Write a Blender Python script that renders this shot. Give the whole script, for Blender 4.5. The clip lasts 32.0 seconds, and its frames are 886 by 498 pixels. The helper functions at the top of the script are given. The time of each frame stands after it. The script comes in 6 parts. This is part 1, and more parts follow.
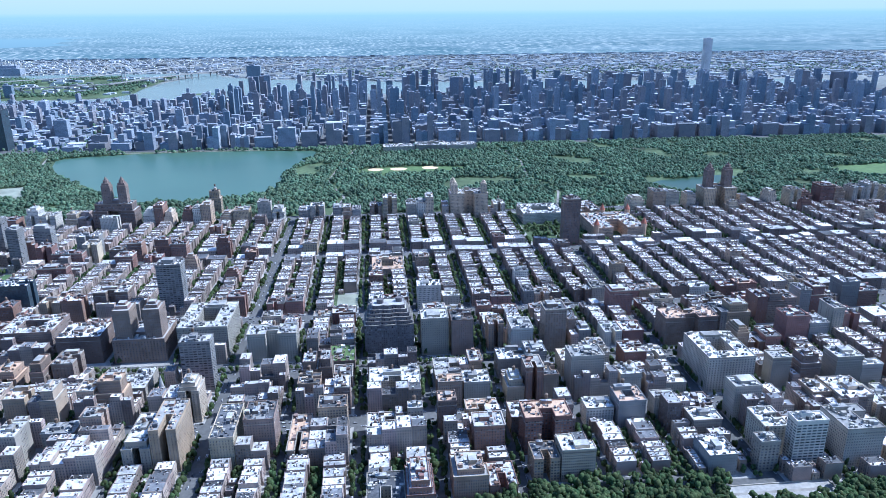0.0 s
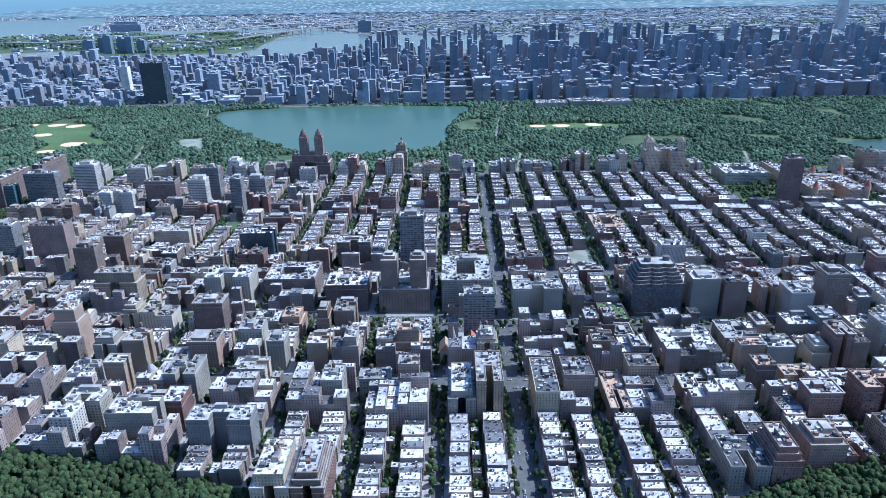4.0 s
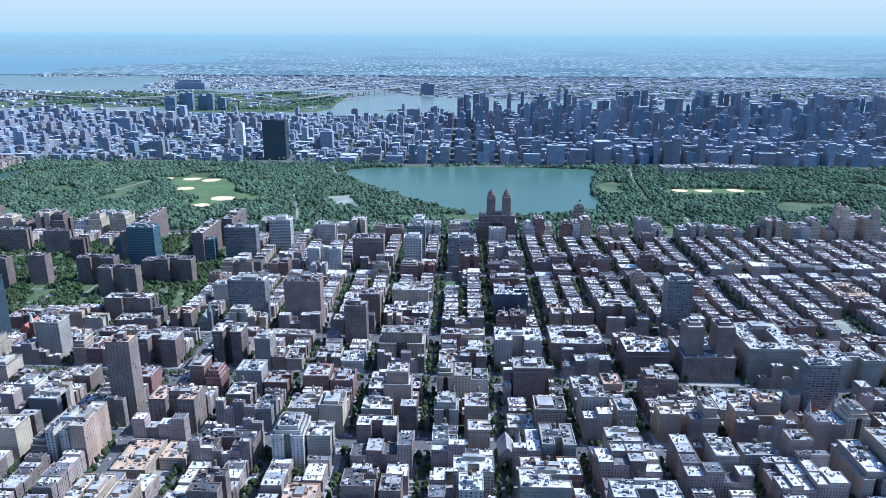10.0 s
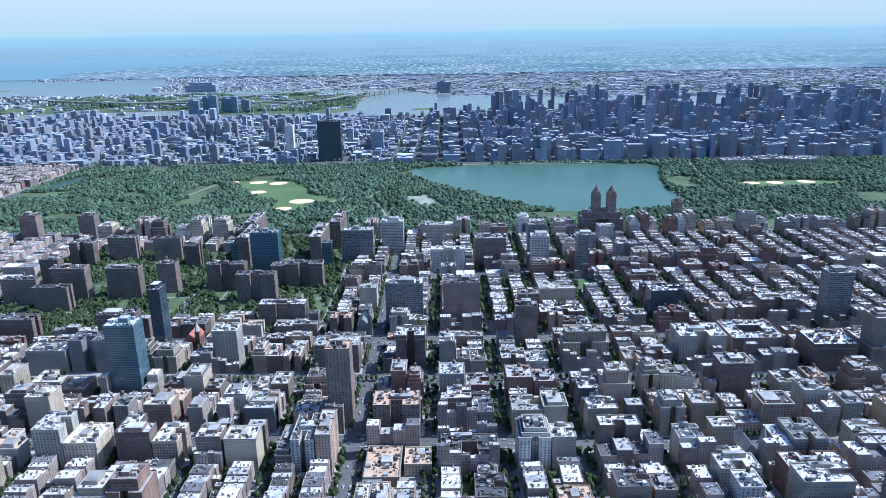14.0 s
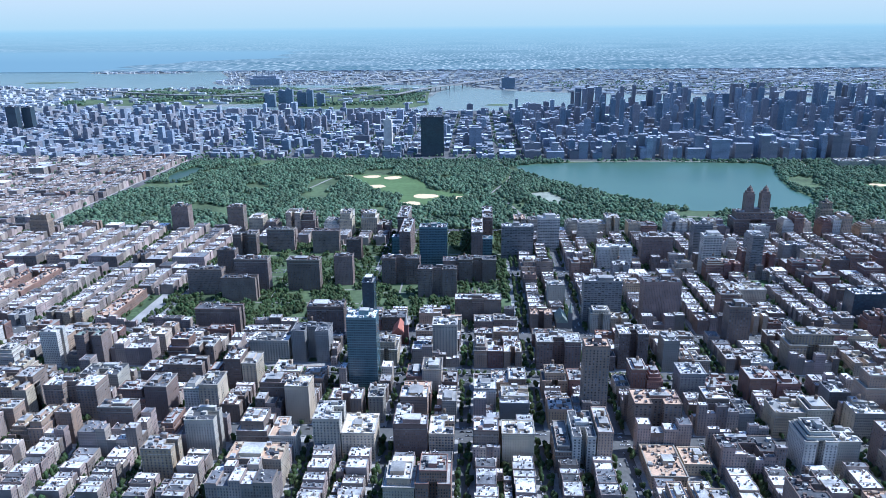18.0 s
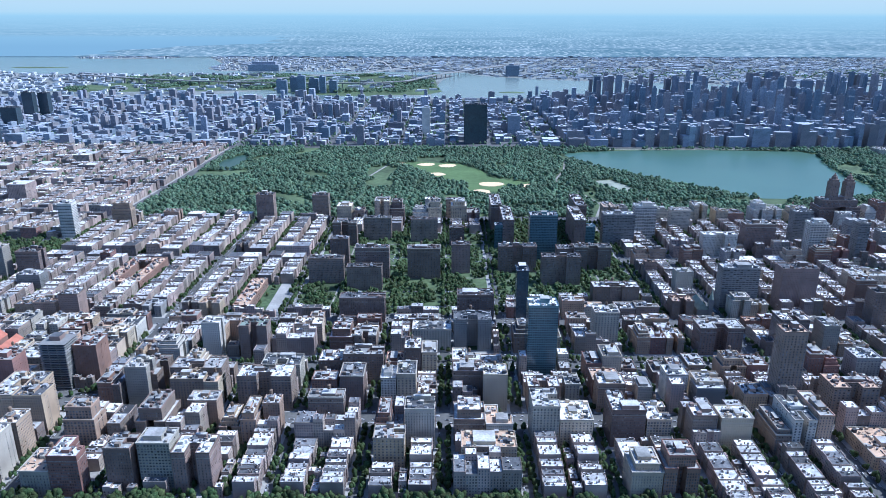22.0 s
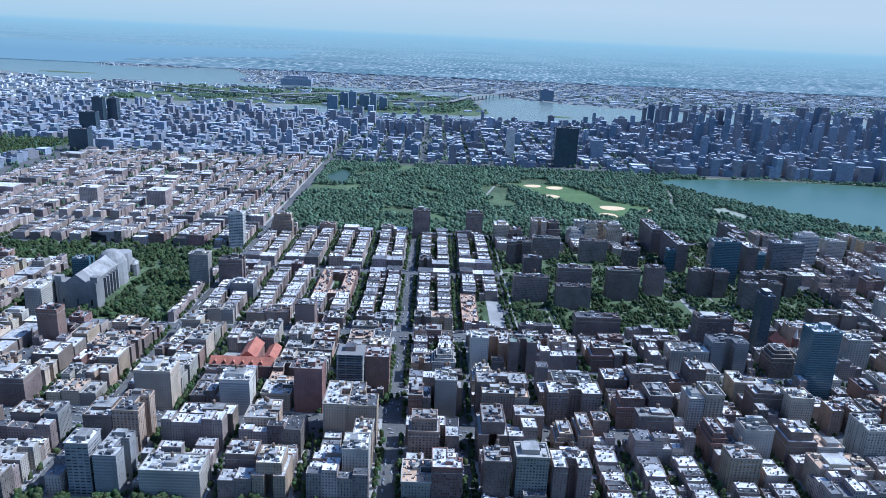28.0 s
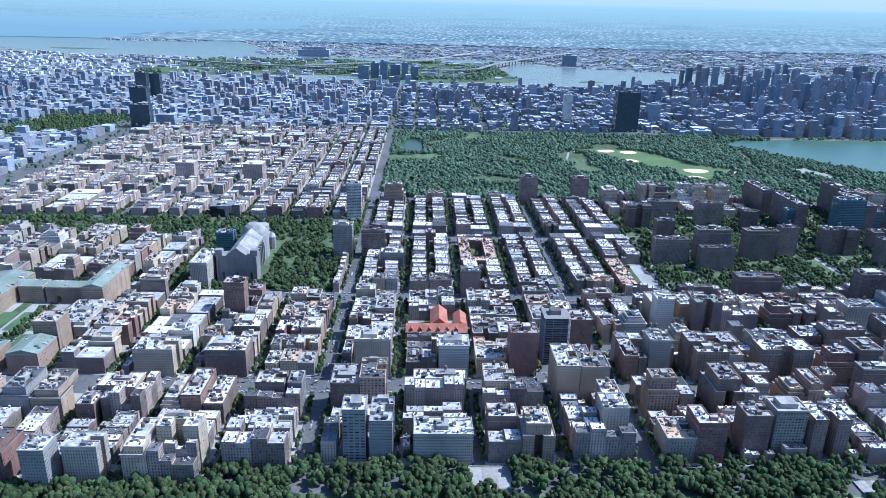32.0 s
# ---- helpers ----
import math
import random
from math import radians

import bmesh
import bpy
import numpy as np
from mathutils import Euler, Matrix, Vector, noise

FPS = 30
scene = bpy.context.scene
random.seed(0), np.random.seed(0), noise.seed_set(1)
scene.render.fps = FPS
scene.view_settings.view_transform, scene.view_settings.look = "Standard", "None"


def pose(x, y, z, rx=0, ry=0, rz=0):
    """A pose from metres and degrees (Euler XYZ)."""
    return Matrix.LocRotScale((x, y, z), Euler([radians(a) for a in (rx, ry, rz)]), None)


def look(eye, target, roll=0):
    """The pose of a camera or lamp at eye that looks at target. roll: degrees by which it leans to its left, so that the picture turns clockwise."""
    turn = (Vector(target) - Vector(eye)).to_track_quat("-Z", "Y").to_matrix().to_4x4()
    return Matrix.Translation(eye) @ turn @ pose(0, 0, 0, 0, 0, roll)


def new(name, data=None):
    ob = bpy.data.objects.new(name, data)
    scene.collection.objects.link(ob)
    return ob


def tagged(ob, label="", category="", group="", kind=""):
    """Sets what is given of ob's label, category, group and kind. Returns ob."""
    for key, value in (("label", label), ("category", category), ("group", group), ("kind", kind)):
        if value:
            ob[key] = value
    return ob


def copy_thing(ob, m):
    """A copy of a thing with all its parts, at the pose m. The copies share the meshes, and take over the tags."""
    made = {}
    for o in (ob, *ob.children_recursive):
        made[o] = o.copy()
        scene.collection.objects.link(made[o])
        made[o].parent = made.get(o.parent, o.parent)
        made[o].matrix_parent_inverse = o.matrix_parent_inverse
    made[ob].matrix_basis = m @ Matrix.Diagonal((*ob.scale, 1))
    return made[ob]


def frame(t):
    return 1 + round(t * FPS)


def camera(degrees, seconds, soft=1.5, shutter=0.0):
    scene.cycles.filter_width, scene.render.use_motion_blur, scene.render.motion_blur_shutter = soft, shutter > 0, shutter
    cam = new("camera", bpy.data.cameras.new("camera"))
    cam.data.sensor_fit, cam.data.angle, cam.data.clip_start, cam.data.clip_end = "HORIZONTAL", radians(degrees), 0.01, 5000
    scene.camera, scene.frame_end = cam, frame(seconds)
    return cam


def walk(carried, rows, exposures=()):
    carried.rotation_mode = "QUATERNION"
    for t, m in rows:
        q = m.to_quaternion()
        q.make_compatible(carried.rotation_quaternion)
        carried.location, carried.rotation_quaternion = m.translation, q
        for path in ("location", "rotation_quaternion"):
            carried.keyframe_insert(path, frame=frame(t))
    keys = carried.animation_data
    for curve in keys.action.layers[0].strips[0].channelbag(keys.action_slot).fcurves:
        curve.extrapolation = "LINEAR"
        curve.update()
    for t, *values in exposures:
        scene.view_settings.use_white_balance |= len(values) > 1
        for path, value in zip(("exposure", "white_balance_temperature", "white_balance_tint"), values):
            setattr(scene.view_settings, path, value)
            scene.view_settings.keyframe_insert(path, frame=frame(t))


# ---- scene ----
cam = camera(64.49, 32.0, soft=0.9)
# seconds, eye x y z, turn about x y z in degrees
PATH = [
    (0, 0.00, 0.00, 239.68, 71.614, 0.414, -5.466),
    (0.5, -17.58, 2.54, 238.66, 73.196, -0.258, -2.023),
    (1, -35.18, 4.92, 237.73, 72.531, 0.224, 0.850),
    (1.5, -52.77, 7.17, 236.88, 72.415, 0.645, 1.498),
    (2, -70.38, 9.27, 236.11, 74.150, 0.390, 1.541),
    (2.5, -87.99, 11.24, 235.42, 73.500, 1.659, 1.780),
    (3, -105.61, 13.07, 234.80, 73.659, 1.192, 1.621),
    (3.5, -123.23, 14.77, 234.26, 68.410, 1.304, 0.880),
    (5.5, -193.78, 20.35, 232.74, 70.244, -0.281, -0.218),
    (6, -211.43, 21.45, 232.51, 72.923, -0.349, -0.111),
    (6.5, -229.08, 22.45, 232.33, 72.883, -0.017, -0.347),
    (7, -246.74, 23.34, 232.21, 73.600, -0.158, 0.056),
    (7.5, -264.41, 24.12, 232.13, 72.507, 0.306, 0.327),
    (8, -282.07, 24.81, 232.10, 73.410, 0.069, 0.442),
    (8.5, -299.74, 25.40, 232.12, 74.170, -0.495, 0.143),
    (9, -317.41, 25.90, 232.17, 73.485, 0.159, 1.261),
    (9.5, -335.09, 26.31, 232.26, 73.964, -0.754, 0.627),
    (10, -352.77, 26.64, 232.38, 73.304, -0.220, 1.609),
    (10.5, -370.45, 26.88, 232.54, 72.166, -0.355, 1.450),
    (11, -388.14, 27.05, 232.72, 71.979, -0.022, 0.382),
    (11.5, -405.82, 27.14, 232.93, 71.994, -0.582, 0.581),
    (12, -423.51, 27.17, 233.16, 72.870, -0.445, 2.135),
    (12.5, -441.20, 27.12, 233.41, 72.554, -0.302, -0.335),
    (13, -458.89, 27.01, 233.68, 70.909, 0.056, -1.233),
    (13.5, -476.58, 26.84, 233.96, 71.546, -0.478, 0.340),
    (14, -494.28, 26.62, 234.25, 73.106, 0.839, 0.152),
    (14.5, -511.97, 26.34, 234.55, 73.131, 1.370, 0.221),
    (15, -529.67, 26.01, 234.86, 73.764, 1.346, 1.165),
    (15.5, -547.36, 25.63, 235.17, 72.621, 1.767, 2.514),
    (17.5, -618.14, 23.73, 236.37, 74.192, -0.696, 2.038),
    (18, -635.84, 23.17, 236.65, 72.779, 0.431, 2.693),
    (18.5, -653.53, 22.59, 236.91, 72.106, 1.291, 1.648),
    (19, -671.22, 21.99, 237.16, 72.065, 1.986, 1.071),
    (19.5, -688.91, 21.36, 237.38, 70.985, 2.233, -1.385),
    (20, -706.60, 20.73, 237.58, 73.841, -1.022, -2.893),
    (20.5, -724.28, 20.08, 237.76, 73.010, -2.158, -2.793),
    (21, -741.97, 19.42, 237.90, 72.696, -1.790, -1.485),
    (21.5, -759.65, 18.76, 238.02, 70.921, -1.022, -0.349),
    (22, -777.32, 18.10, 238.10, 71.757, -0.073, 0.422),
    (22.5, -795.00, 17.43, 238.14, 71.707, 0.283, 1.124),
    (23, -812.67, 16.78, 238.14, 73.774, -0.033, 0.599),
    (23.5, -830.34, 16.13, 238.09, 74.044, 0.463, 1.279),
    (24, -848.01, 15.50, 238.00, 73.399, 0.425, 2.048),
    (24.5, -865.67, 14.89, 237.86, 74.652, -0.166, 1.271),
    (26.5, -936.27, 12.66, 236.75, 74.560, -1.382, 0.164),
    (27, -953.91, 12.17, 236.32, 75.895, -2.040, 0.373),
    (27.5, -971.54, 11.73, 235.83, 74.287, -1.340, 0.762),
    (28, -989.17, 11.33, 235.26, 73.376, -2.512, -0.497),
    (28.5, -1006.79, 10.97, 234.62, 73.514, -2.389, 0.470),
    (29, -1024.41, 10.65, 233.91, 72.700, -2.297, 0.153),
    (29.5, -1042.02, 10.39, 233.12, 73.086, -2.802, -2.313),
    (30, -1059.62, 10.19, 232.24, 70.040, -2.520, -6.853),
    (30.5, -1077.22, 10.04, 231.29, 69.750, -3.523, -7.562),
    (31, -1094.81, 9.96, 230.24, 70.305, -2.403, -3.679),
    (31.5, -1112.39, 9.93, 229.11, 73.532, -3.790, -0.362),
    (32, -1129.96, 9.98, 227.89, 71.004, -1.283, -1.459),
]
EXPOSURES = [(0, 0.65, 4350, 10.0), (1, 0.5, 4370, 10.0), (2, 0.41, 4320, 10.0), (3, 0.48, 4370, 10.0), (3.5, 0.35, 4340, 10.0), (5.5, 0.65, 4370, 10.0), (6, 0.63, 4370, 10.0), (7, 0.49, 4300, 10.0), (9, 0.47, 4370, 10.0), (14, 0.49, 4430, 10.0), (20, 0.47, 4400, 10.0), (24, 0.43, 4400, 10.0), (26.5, 0.25, 4320, 10.0), (28, 0.25, 4350, 10.0), (29.5, 0.37, 4350, 10.0), (30.2, 0.43, 4350, 10.0), (31, 0.69, 4450, 10.0), (32, 0.57, 4410, 10.0)]
walk(cam, [(r[0], pose(*r[1:])) for r in PATH], EXPOSURES)

# ---- world and sun ----
SUN_AZ, SUN_EL = 80.0, 51.0
world = bpy.data.worlds.new("sky")
scene.world = world
world.use_nodes = True
wn = world.node_tree.nodes
sky = wn.new("ShaderNodeTexSky")
sky.sky_type = "NISHITA"
sky.sun_disc = False
sky.sun_elevation, sky.sun_rotation = radians(SUN_EL), radians(SUN_AZ)
sky.air_density, sky.dust_density, sky.ozone_density = 1.0, 1.2, 1.4
wn["Background"].inputs[1].default_value = 0.11
world.node_tree.links.new(sky.outputs[0], wn["Background"].inputs[0])
sun_data = bpy.data.lights.new("sun", "SUN")
sun_data.energy, sun_data.angle, sun_data.color = 5.0, radians(0.5), (1.0, 0.86, 0.67)
sun = new("sun", sun_data)
sun_dir = Vector((math.sin(radians(SUN_AZ)) * math.cos(radians(SUN_EL)), math.cos(radians(SUN_AZ)) * math.cos(radians(SUN_EL)), math.sin(radians(SUN_EL))))
sun.matrix_world = look(sun_dir * 900, (0, 0, 0))

# ---- materials ----
U = 0.56          # every size below follows the city's own plan, laid out at this scale


def material(name, colour, rough=0.8, metal=0.0, fine=1.0, coarse=0.06, vary=0.15, stain=0.25, each=0.0, island=0.0, bump=0.0, hue=0.0, spec=0.3):
    """Colour with fine grain, coarse stains and a shift from thing to thing (each) or piece to piece (island)."""
    m = bpy.data.materials.new(name)
    m.use_nodes = True
    nt = m.node_tree
    b = nt.nodes["Principled BSDF"]
    b.inputs["Roughness"].default_value, b.inputs["Metallic"].default_value = rough, metal
    b.inputs["Specular IOR Level"].default_value = spec
    geo = nt.nodes.new("ShaderNodeNewGeometry")
    n1, n2 = nt.nodes.new("ShaderNodeTexNoise"), nt.nodes.new("ShaderNodeTexNoise")
    n1.inputs["Scale"].default_value, n1.inputs["Detail"].default_value = fine, 3
    n2.inputs["Scale"].default_value, n2.inputs["Detail"].default_value = coarse, 4
    for n in (n1, n2):
        nt.links.new(geo.outputs["Position"], n.inputs["Vector"])

    def ranged(socket, lo, hi):
        r = nt.nodes.new("ShaderNodeMapRange")
        r.inputs["From Min"].default_value, r.inputs["From Max"].default_value = 0.3, 0.7
        r.inputs["To Min"].default_value, r.inputs["To Max"].default_value = lo, hi
        nt.links.new(socket, r.inputs["Value"])
        return r

    def times(a, c):
        t = nt.nodes.new("ShaderNodeMath")
        t.operation = "MULTIPLY"
        nt.links.new(a, t.inputs[0])
        nt.links.new(c, t.inputs[1])
        return t.outputs[0]
    value = times(ranged(n1.outputs["Fac"], 1 - vary, 1 + vary).outputs[0], ranged(n2.outputs["Fac"], 1 - stain, 1 + stain * 0.6).outputs[0])
    hsv = nt.nodes.new("ShaderNodeHueSaturation")
    hsv.inputs["Color"].default_value = (*colour, 1)
    if each or island:
        if island:
            rnd = geo.outputs["Random Per Island"]
        else:
            rnd = nt.nodes.new("ShaderNodeObjectInfo").outputs["Random"]
        r = ranged(rnd, 1 - (each or island), 1 + (each or island))
        r.inputs["From Min"].default_value, r.inputs["From Max"].default_value = 0, 1
        value = times(value, r.outputs[0])
        if hue:
            h = nt.nodes.new("ShaderNodeMath")
            h.operation = "MULTIPLY"
            h.inputs[1].default_value = 7.31
            fr = nt.nodes.new("ShaderNodeMath")
            fr.operation = "FRACT"
            nt.links.new(rnd, h.inputs[0])
            nt.links.new(h.outputs[0], fr.inputs[0])
            hr = ranged(fr.outputs[0], 0.5 - hue, 0.5 + hue)
            hr.inputs["From Min"].default_value, hr.inputs["From Max"].default_value = 0, 1
            nt.links.new(hr.outputs[0], hsv.inputs["Hue"])
    nt.links.new(value, hsv.inputs["Value"])
    nt.links.new(hsv.outputs[0], b.inputs["Base Color"])
    if bump:
        bp = nt.nodes.new("ShaderNodeBump")
        bp.inputs["Strength"].default_value = bump
        nt.links.new(n1.outputs["Fac"], bp.inputs["Height"])
        nt.links.new(bp.outputs[0], b.inputs["Normal"])
    return m


def windowed(name, colour, glass, step=(1.8, 1.75), fill=0.55, each=0.25, hue=0.02, rough=0.7):
    """A far facade: wall with rows of openings too small to tell apart singly."""
    m = material(name, colour, rough, vary=0.1, stain=0.12, island=each, hue=hue)
    nt = m.node_tree
    b = nt.nodes["Principled BSDF"]
    geo = nt.nodes.new("ShaderNodeNewGeometry")
    sep = nt.nodes.new("ShaderNodeSeparateXYZ")
    nt.links.new(geo.outputs["Position"], sep.inputs[0])
    nrm = nt.nodes.new("ShaderNodeSeparateXYZ")
    nt.links.new(geo.outputs["Normal"], nrm.inputs[0])

    def op(kind, a, c):
        n = nt.nodes.new("ShaderNodeMath")
        n.operation = kind
        for i, s in enumerate((a, c)):
            if isinstance(s, (int, float)):
                n.inputs[i].default_value = s
            else:
                nt.links.new(s, n.inputs[i])
        return n.outputs[0]
    along = op("ADD", sep.outputs[0], sep.outputs[1])
    a = op("LESS_THAN", op("FRACT", op("DIVIDE", along, step[0]), 0), fill)
    c = op("LESS_THAN", op("FRACT", op("DIVIDE", sep.outputs[2], step[1]), 0), 0.56)
    up = op("LESS_THAN", nrm.outputs[2], 0.5)
    mask = op("MULTIPLY", op("MULTIPLY", a, c), up)
    mix = nt.nodes.new("ShaderNodeMix")
    mix.data_type = "RGBA"
    old = b.inputs["Base Color"].links[0].from_socket
    nt.links.new(mask, mix.inputs[0])
    nt.links.new(old, mix.inputs[6])
    mix.inputs[7].default_value = (*glass, 1)
    nt.links.new(mix.outputs[2], b.inputs["Base Color"])
    return m


M = {
    "asphalt": material("asphalt", (0.115, 0.113, 0.11), 0.9, fine=0.4, coarse=0.02, vary=0.2, stain=0.3),
    "ground": material("urban_ground", (0.19, 0.195, 0.18), 0.95, fine=0.08, coarse=0.006, vary=0.35, stain=0.35),
    "pavement": material("pavement_concrete", (0.33, 0.315, 0.29), 0.9, fine=0.5, coarse=0.03, vary=0.15, stain=0.3),
    "yard": material("yard_soil_and_grass", (0.07, 0.10, 0.045), 0.95, fine=0.3, coarse=0.05, vary=0.4, stain=0.5),
    "grass": material("park_grass", (0.09, 0.12, 0.055), 0.95, fine=0.15, coarse=0.012, vary=0.25, stain=0.45),
    "lawn": material("mown_lawn", (0.105, 0.155, 0.055), 0.95, fine=0.12, coarse=0.02, vary=0.15, stain=0.25),
    "sand": material("infield_clay", (0.72, 0.52, 0.30), 0.95, fine=0.5, coarse=0.1, vary=0.08, stain=0.1),
    "path": material("park_path", (0.27, 0.25, 0.22), 0.9, fine=0.5, coarse=0.05),
    "court": material("court_surface", (0.27, 0.28, 0.215), 0.85, fine=0.5, coarse=0.05, vary=0.1),
    "turf": material("sports_turf", (0.085, 0.135, 0.055), 0.9, fine=0.5, coarse=0.05, vary=0.1),
    "brick_red": material("red_brick", (0.22, 0.13, 0.10), 0.85, fine=2.5, coarse=0.1, each=0.3, hue=0.015),
    "brick_brown": material("brown_brick", (0.20, 0.15, 0.12), 0.85, fine=2.5, coarse=0.1, each=0.3, hue=0.015),
    "brick_tan": material("tan_brick", (0.37, 0.275, 0.19), 0.85, fine=2.5, coarse=0.1, each=0.25, hue=0.015),
    "brick_buff": material("buff_brick", (0.47, 0.385, 0.275), 0.85, fine=2.5, coarse=0.1, each=0.2, hue=0.012),
    "brick_dark": material("dark_engineering_brick", (0.13, 0.118, 0.122), 0.8, fine=2.5, coarse=0.1, vary=0.1, stain=0.15),
    "limestone": material("grey_limestone", (0.36, 0.325, 0.265), 0.8, fine=2.0, coarse=0.08, each=0.25, hue=0.01),
    "white_brick": material("white_glazed_brick", (0.55, 0.51, 0.44), 0.6, fine=2.0, coarse=0.08, each=0.12),
    "concrete": material("grey_concrete", (0.25, 0.24, 0.225), 0.85, fine=1.2, coarse=0.06, each=0.25),
    "dark_glass": material("dark_curtain_wall", (0.055, 0.065, 0.08), 0.25, fine=0.6, coarse=0.1, vary=0.08, stain=0.1, spec=0.5),
    "blue_glass": material("blue_curtain_wall", (0.12, 0.19, 0.21), 0.2, fine=0.6, coarse=0.1, vary=0.06, stain=0.1, spec=0.6),
    "window": material("window_glass", (0.115, 0.118, 0.125), 0.2, fine=0.9, coarse=0.2, vary=0.5, stain=0.3, island=0.8, spec=0.5),
    "curtain_pane": material("curtain_wall_pane", (0.05, 0.075, 0.09), 0.15, fine=0.6, coarse=0.1, vary=0.08, stain=0.1, island=0.3, spec=0.6),
    "roof_silver": material("silver_roof_coating", (0.63, 0.615, 0.59), 0.7, fine=1.3, coarse=0.3, vary=0.28, stain=0.6, each=0.3),
    "roof_tar": material("tar_roof", (0.10, 0.10, 0.105), 0.85, fine=0.9, coarse=0.12, vary=0.3, stain=0.4, each=0.3),
    "roof_gravel": material("gravel_roof", (0.36, 0.345, 0.32), 0.9, fine=0.9, coarse=0.12, vary=0.2, stain=0.4, each=0.3),
    "roof_tile": material("red_clay_tile", (0.36, 0.14, 0.09), 0.8, fine=1.5, coarse=0.2),
    "roof_tan": material("tan_terrace_tile", (0.52, 0.36, 0.24), 0.85, fine=0.9, coarse=0.15),
    "copper": material("green_copper", (0.22, 0.255, 0.205), 0.6, fine=0.8, coarse=0.1),
    "wood": material("weathered_cedar", (0.16, 0.115, 0.08), 0.9, fine=3.0, coarse=0.4, each=0.3),
    "steel": material("galvanised_steel", (0.40, 0.38, 0.36), 0.6, 0.15, fine=1.5, coarse=0.3),
    "bark": material("bark", (0.09, 0.07, 0.05), 0.95, fine=4, coarse=0.5),
    # park and far trees: haze put into the colour, paler and bluer than leaf_near
    "hazed_leaf": material("haze_paled_foliage", (0.175, 0.25, 0.15), 0.8, bump=0.6, fine=0.8, coarse=0.02, vary=0.45, stain=0.35, island=0.4, hue=0.025),
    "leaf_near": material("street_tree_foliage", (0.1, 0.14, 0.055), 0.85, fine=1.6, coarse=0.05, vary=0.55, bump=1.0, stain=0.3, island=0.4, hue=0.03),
    "paint": material("car_paint", (0.32, 0.32, 0.33), 0.3, fine=2, coarse=0.2, island=0.95, spec=0.6),
    "row_wall": material("row_house_brick", (0.30, 0.24, 0.20), 0.85, fine=2.0, coarse=0.1, island=0.5, hue=0.02),
    "row_roof_light": material("row_house_silver_roof", (0.59, 0.575, 0.555), 0.7, fine=1.3, coarse=0.3, vary=0.25, stain=0.5, island=0.4),
    "row_roof_dark": material("row_house_tar_roof", (0.13, 0.13, 0.135), 0.85, fine=0.9, coarse=0.2, vary=0.3, stain=0.4, island=0.6),
    # facades and roofs beyond the park: aerial haze painted in as bluish grey
    "hazed_stone": windowed("haze_tinted_stone_facade", (0.30, 0.325, 0.37), (0.11, 0.125, 0.15)),
    "hazed_brick": windowed("haze_tinted_brick_facade", (0.27, 0.25, 0.255), (0.11, 0.125, 0.15)),
    "hazed_glass": windowed("haze_tinted_glass_facade", (0.20, 0.24, 0.29), (0.11, 0.135, 0.165), fill=0.8),
    "hazed_roof": material("hazed_roof", (0.30, 0.315, 0.345), 0.8, fine=0.3, coarse=0.03, vary=0.2, stain=0.3, island=0.7),
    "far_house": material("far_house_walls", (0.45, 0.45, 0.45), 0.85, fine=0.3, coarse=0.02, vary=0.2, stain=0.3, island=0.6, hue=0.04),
}


def leafy(m):
    """Lets some light through the leaves."""
    nt = m.node_tree
    b = nt.nodes["Principled BSDF"]
    tr, mix = nt.nodes.new("ShaderNodeBsdfTranslucent"), nt.nodes.new("ShaderNodeMixShader")
    nt.links.new(b.inputs["Base Color"].links[0].from_socket, tr.inputs[0])
    mix.inputs[0].default_value = 0.55
    nt.links.new(b.outputs[0], mix.inputs[1])
    nt.links.new(tr.outputs[0], mix.inputs[2])
    nt.links.new(mix.outputs[0], nt.nodes["Material Output"].inputs[0])


leafy(M["hazed_leaf"])
leafy(M["leaf_near"])


def water_material(name, colour, rough, ripple):
    m = bpy.data.materials.new(name)
    m.use_nodes = True
    nt = m.node_tree
    b = nt.nodes["Principled BSDF"]
    b.inputs["Base Color"].default_value = (*colour, 1)
    b.inputs["Roughness"].default_value = rough
    b.inputs["IOR"].default_value = 1.33
    n = nt.nodes.new("ShaderNodeTexNoise")
    n.inputs["Scale"].default_value, n.inputs["Detail"].default_value = ripple, 4
    geo = nt.nodes.new("ShaderNodeNewGeometry")
    nt.links.new(geo.outputs["Position"], n.inputs["Vector"])
    bp = nt.nodes.new("ShaderNodeBump")
    bp.inputs["Strength"].default_value = 0.25
    nt.links.new(n.outputs["Fac"], bp.inputs["Height"])
    nt.links.new(bp.outputs[0], b.inputs["Normal"])
    ramp = nt.nodes.new("ShaderNodeMix")
    ramp.data_type = "RGBA"
    big = nt.nodes.new("ShaderNodeTexNoise")
    big.inputs["Scale"].default_value = 0.006
    nt.links.new(geo.outputs["Position"], big.inputs["Vector"])
    nt.links.new(big.outputs["Fac"], ramp.inputs[0])
    ramp.inputs[6].default_value = (*[c * 0.8 for c in colour], 1)
    ramp.inputs[7].default_value = (*[c * 1.2 for c in colour], 1)
    nt.links.new(ramp.outputs[2], b.inputs["Base Color"])
    return m


M["lake"] = water_material("green_reservoir_water", (0.075, 0.13, 0.09), 0.3, 0.6)
M["river"] = water_material("river_water", (0.15, 0.19, 0.185), 0.25, 0.2)
M["pond"] = water_material("dark_pond_water", (0.04, 0.07, 0.04), 0.35, 0.6)


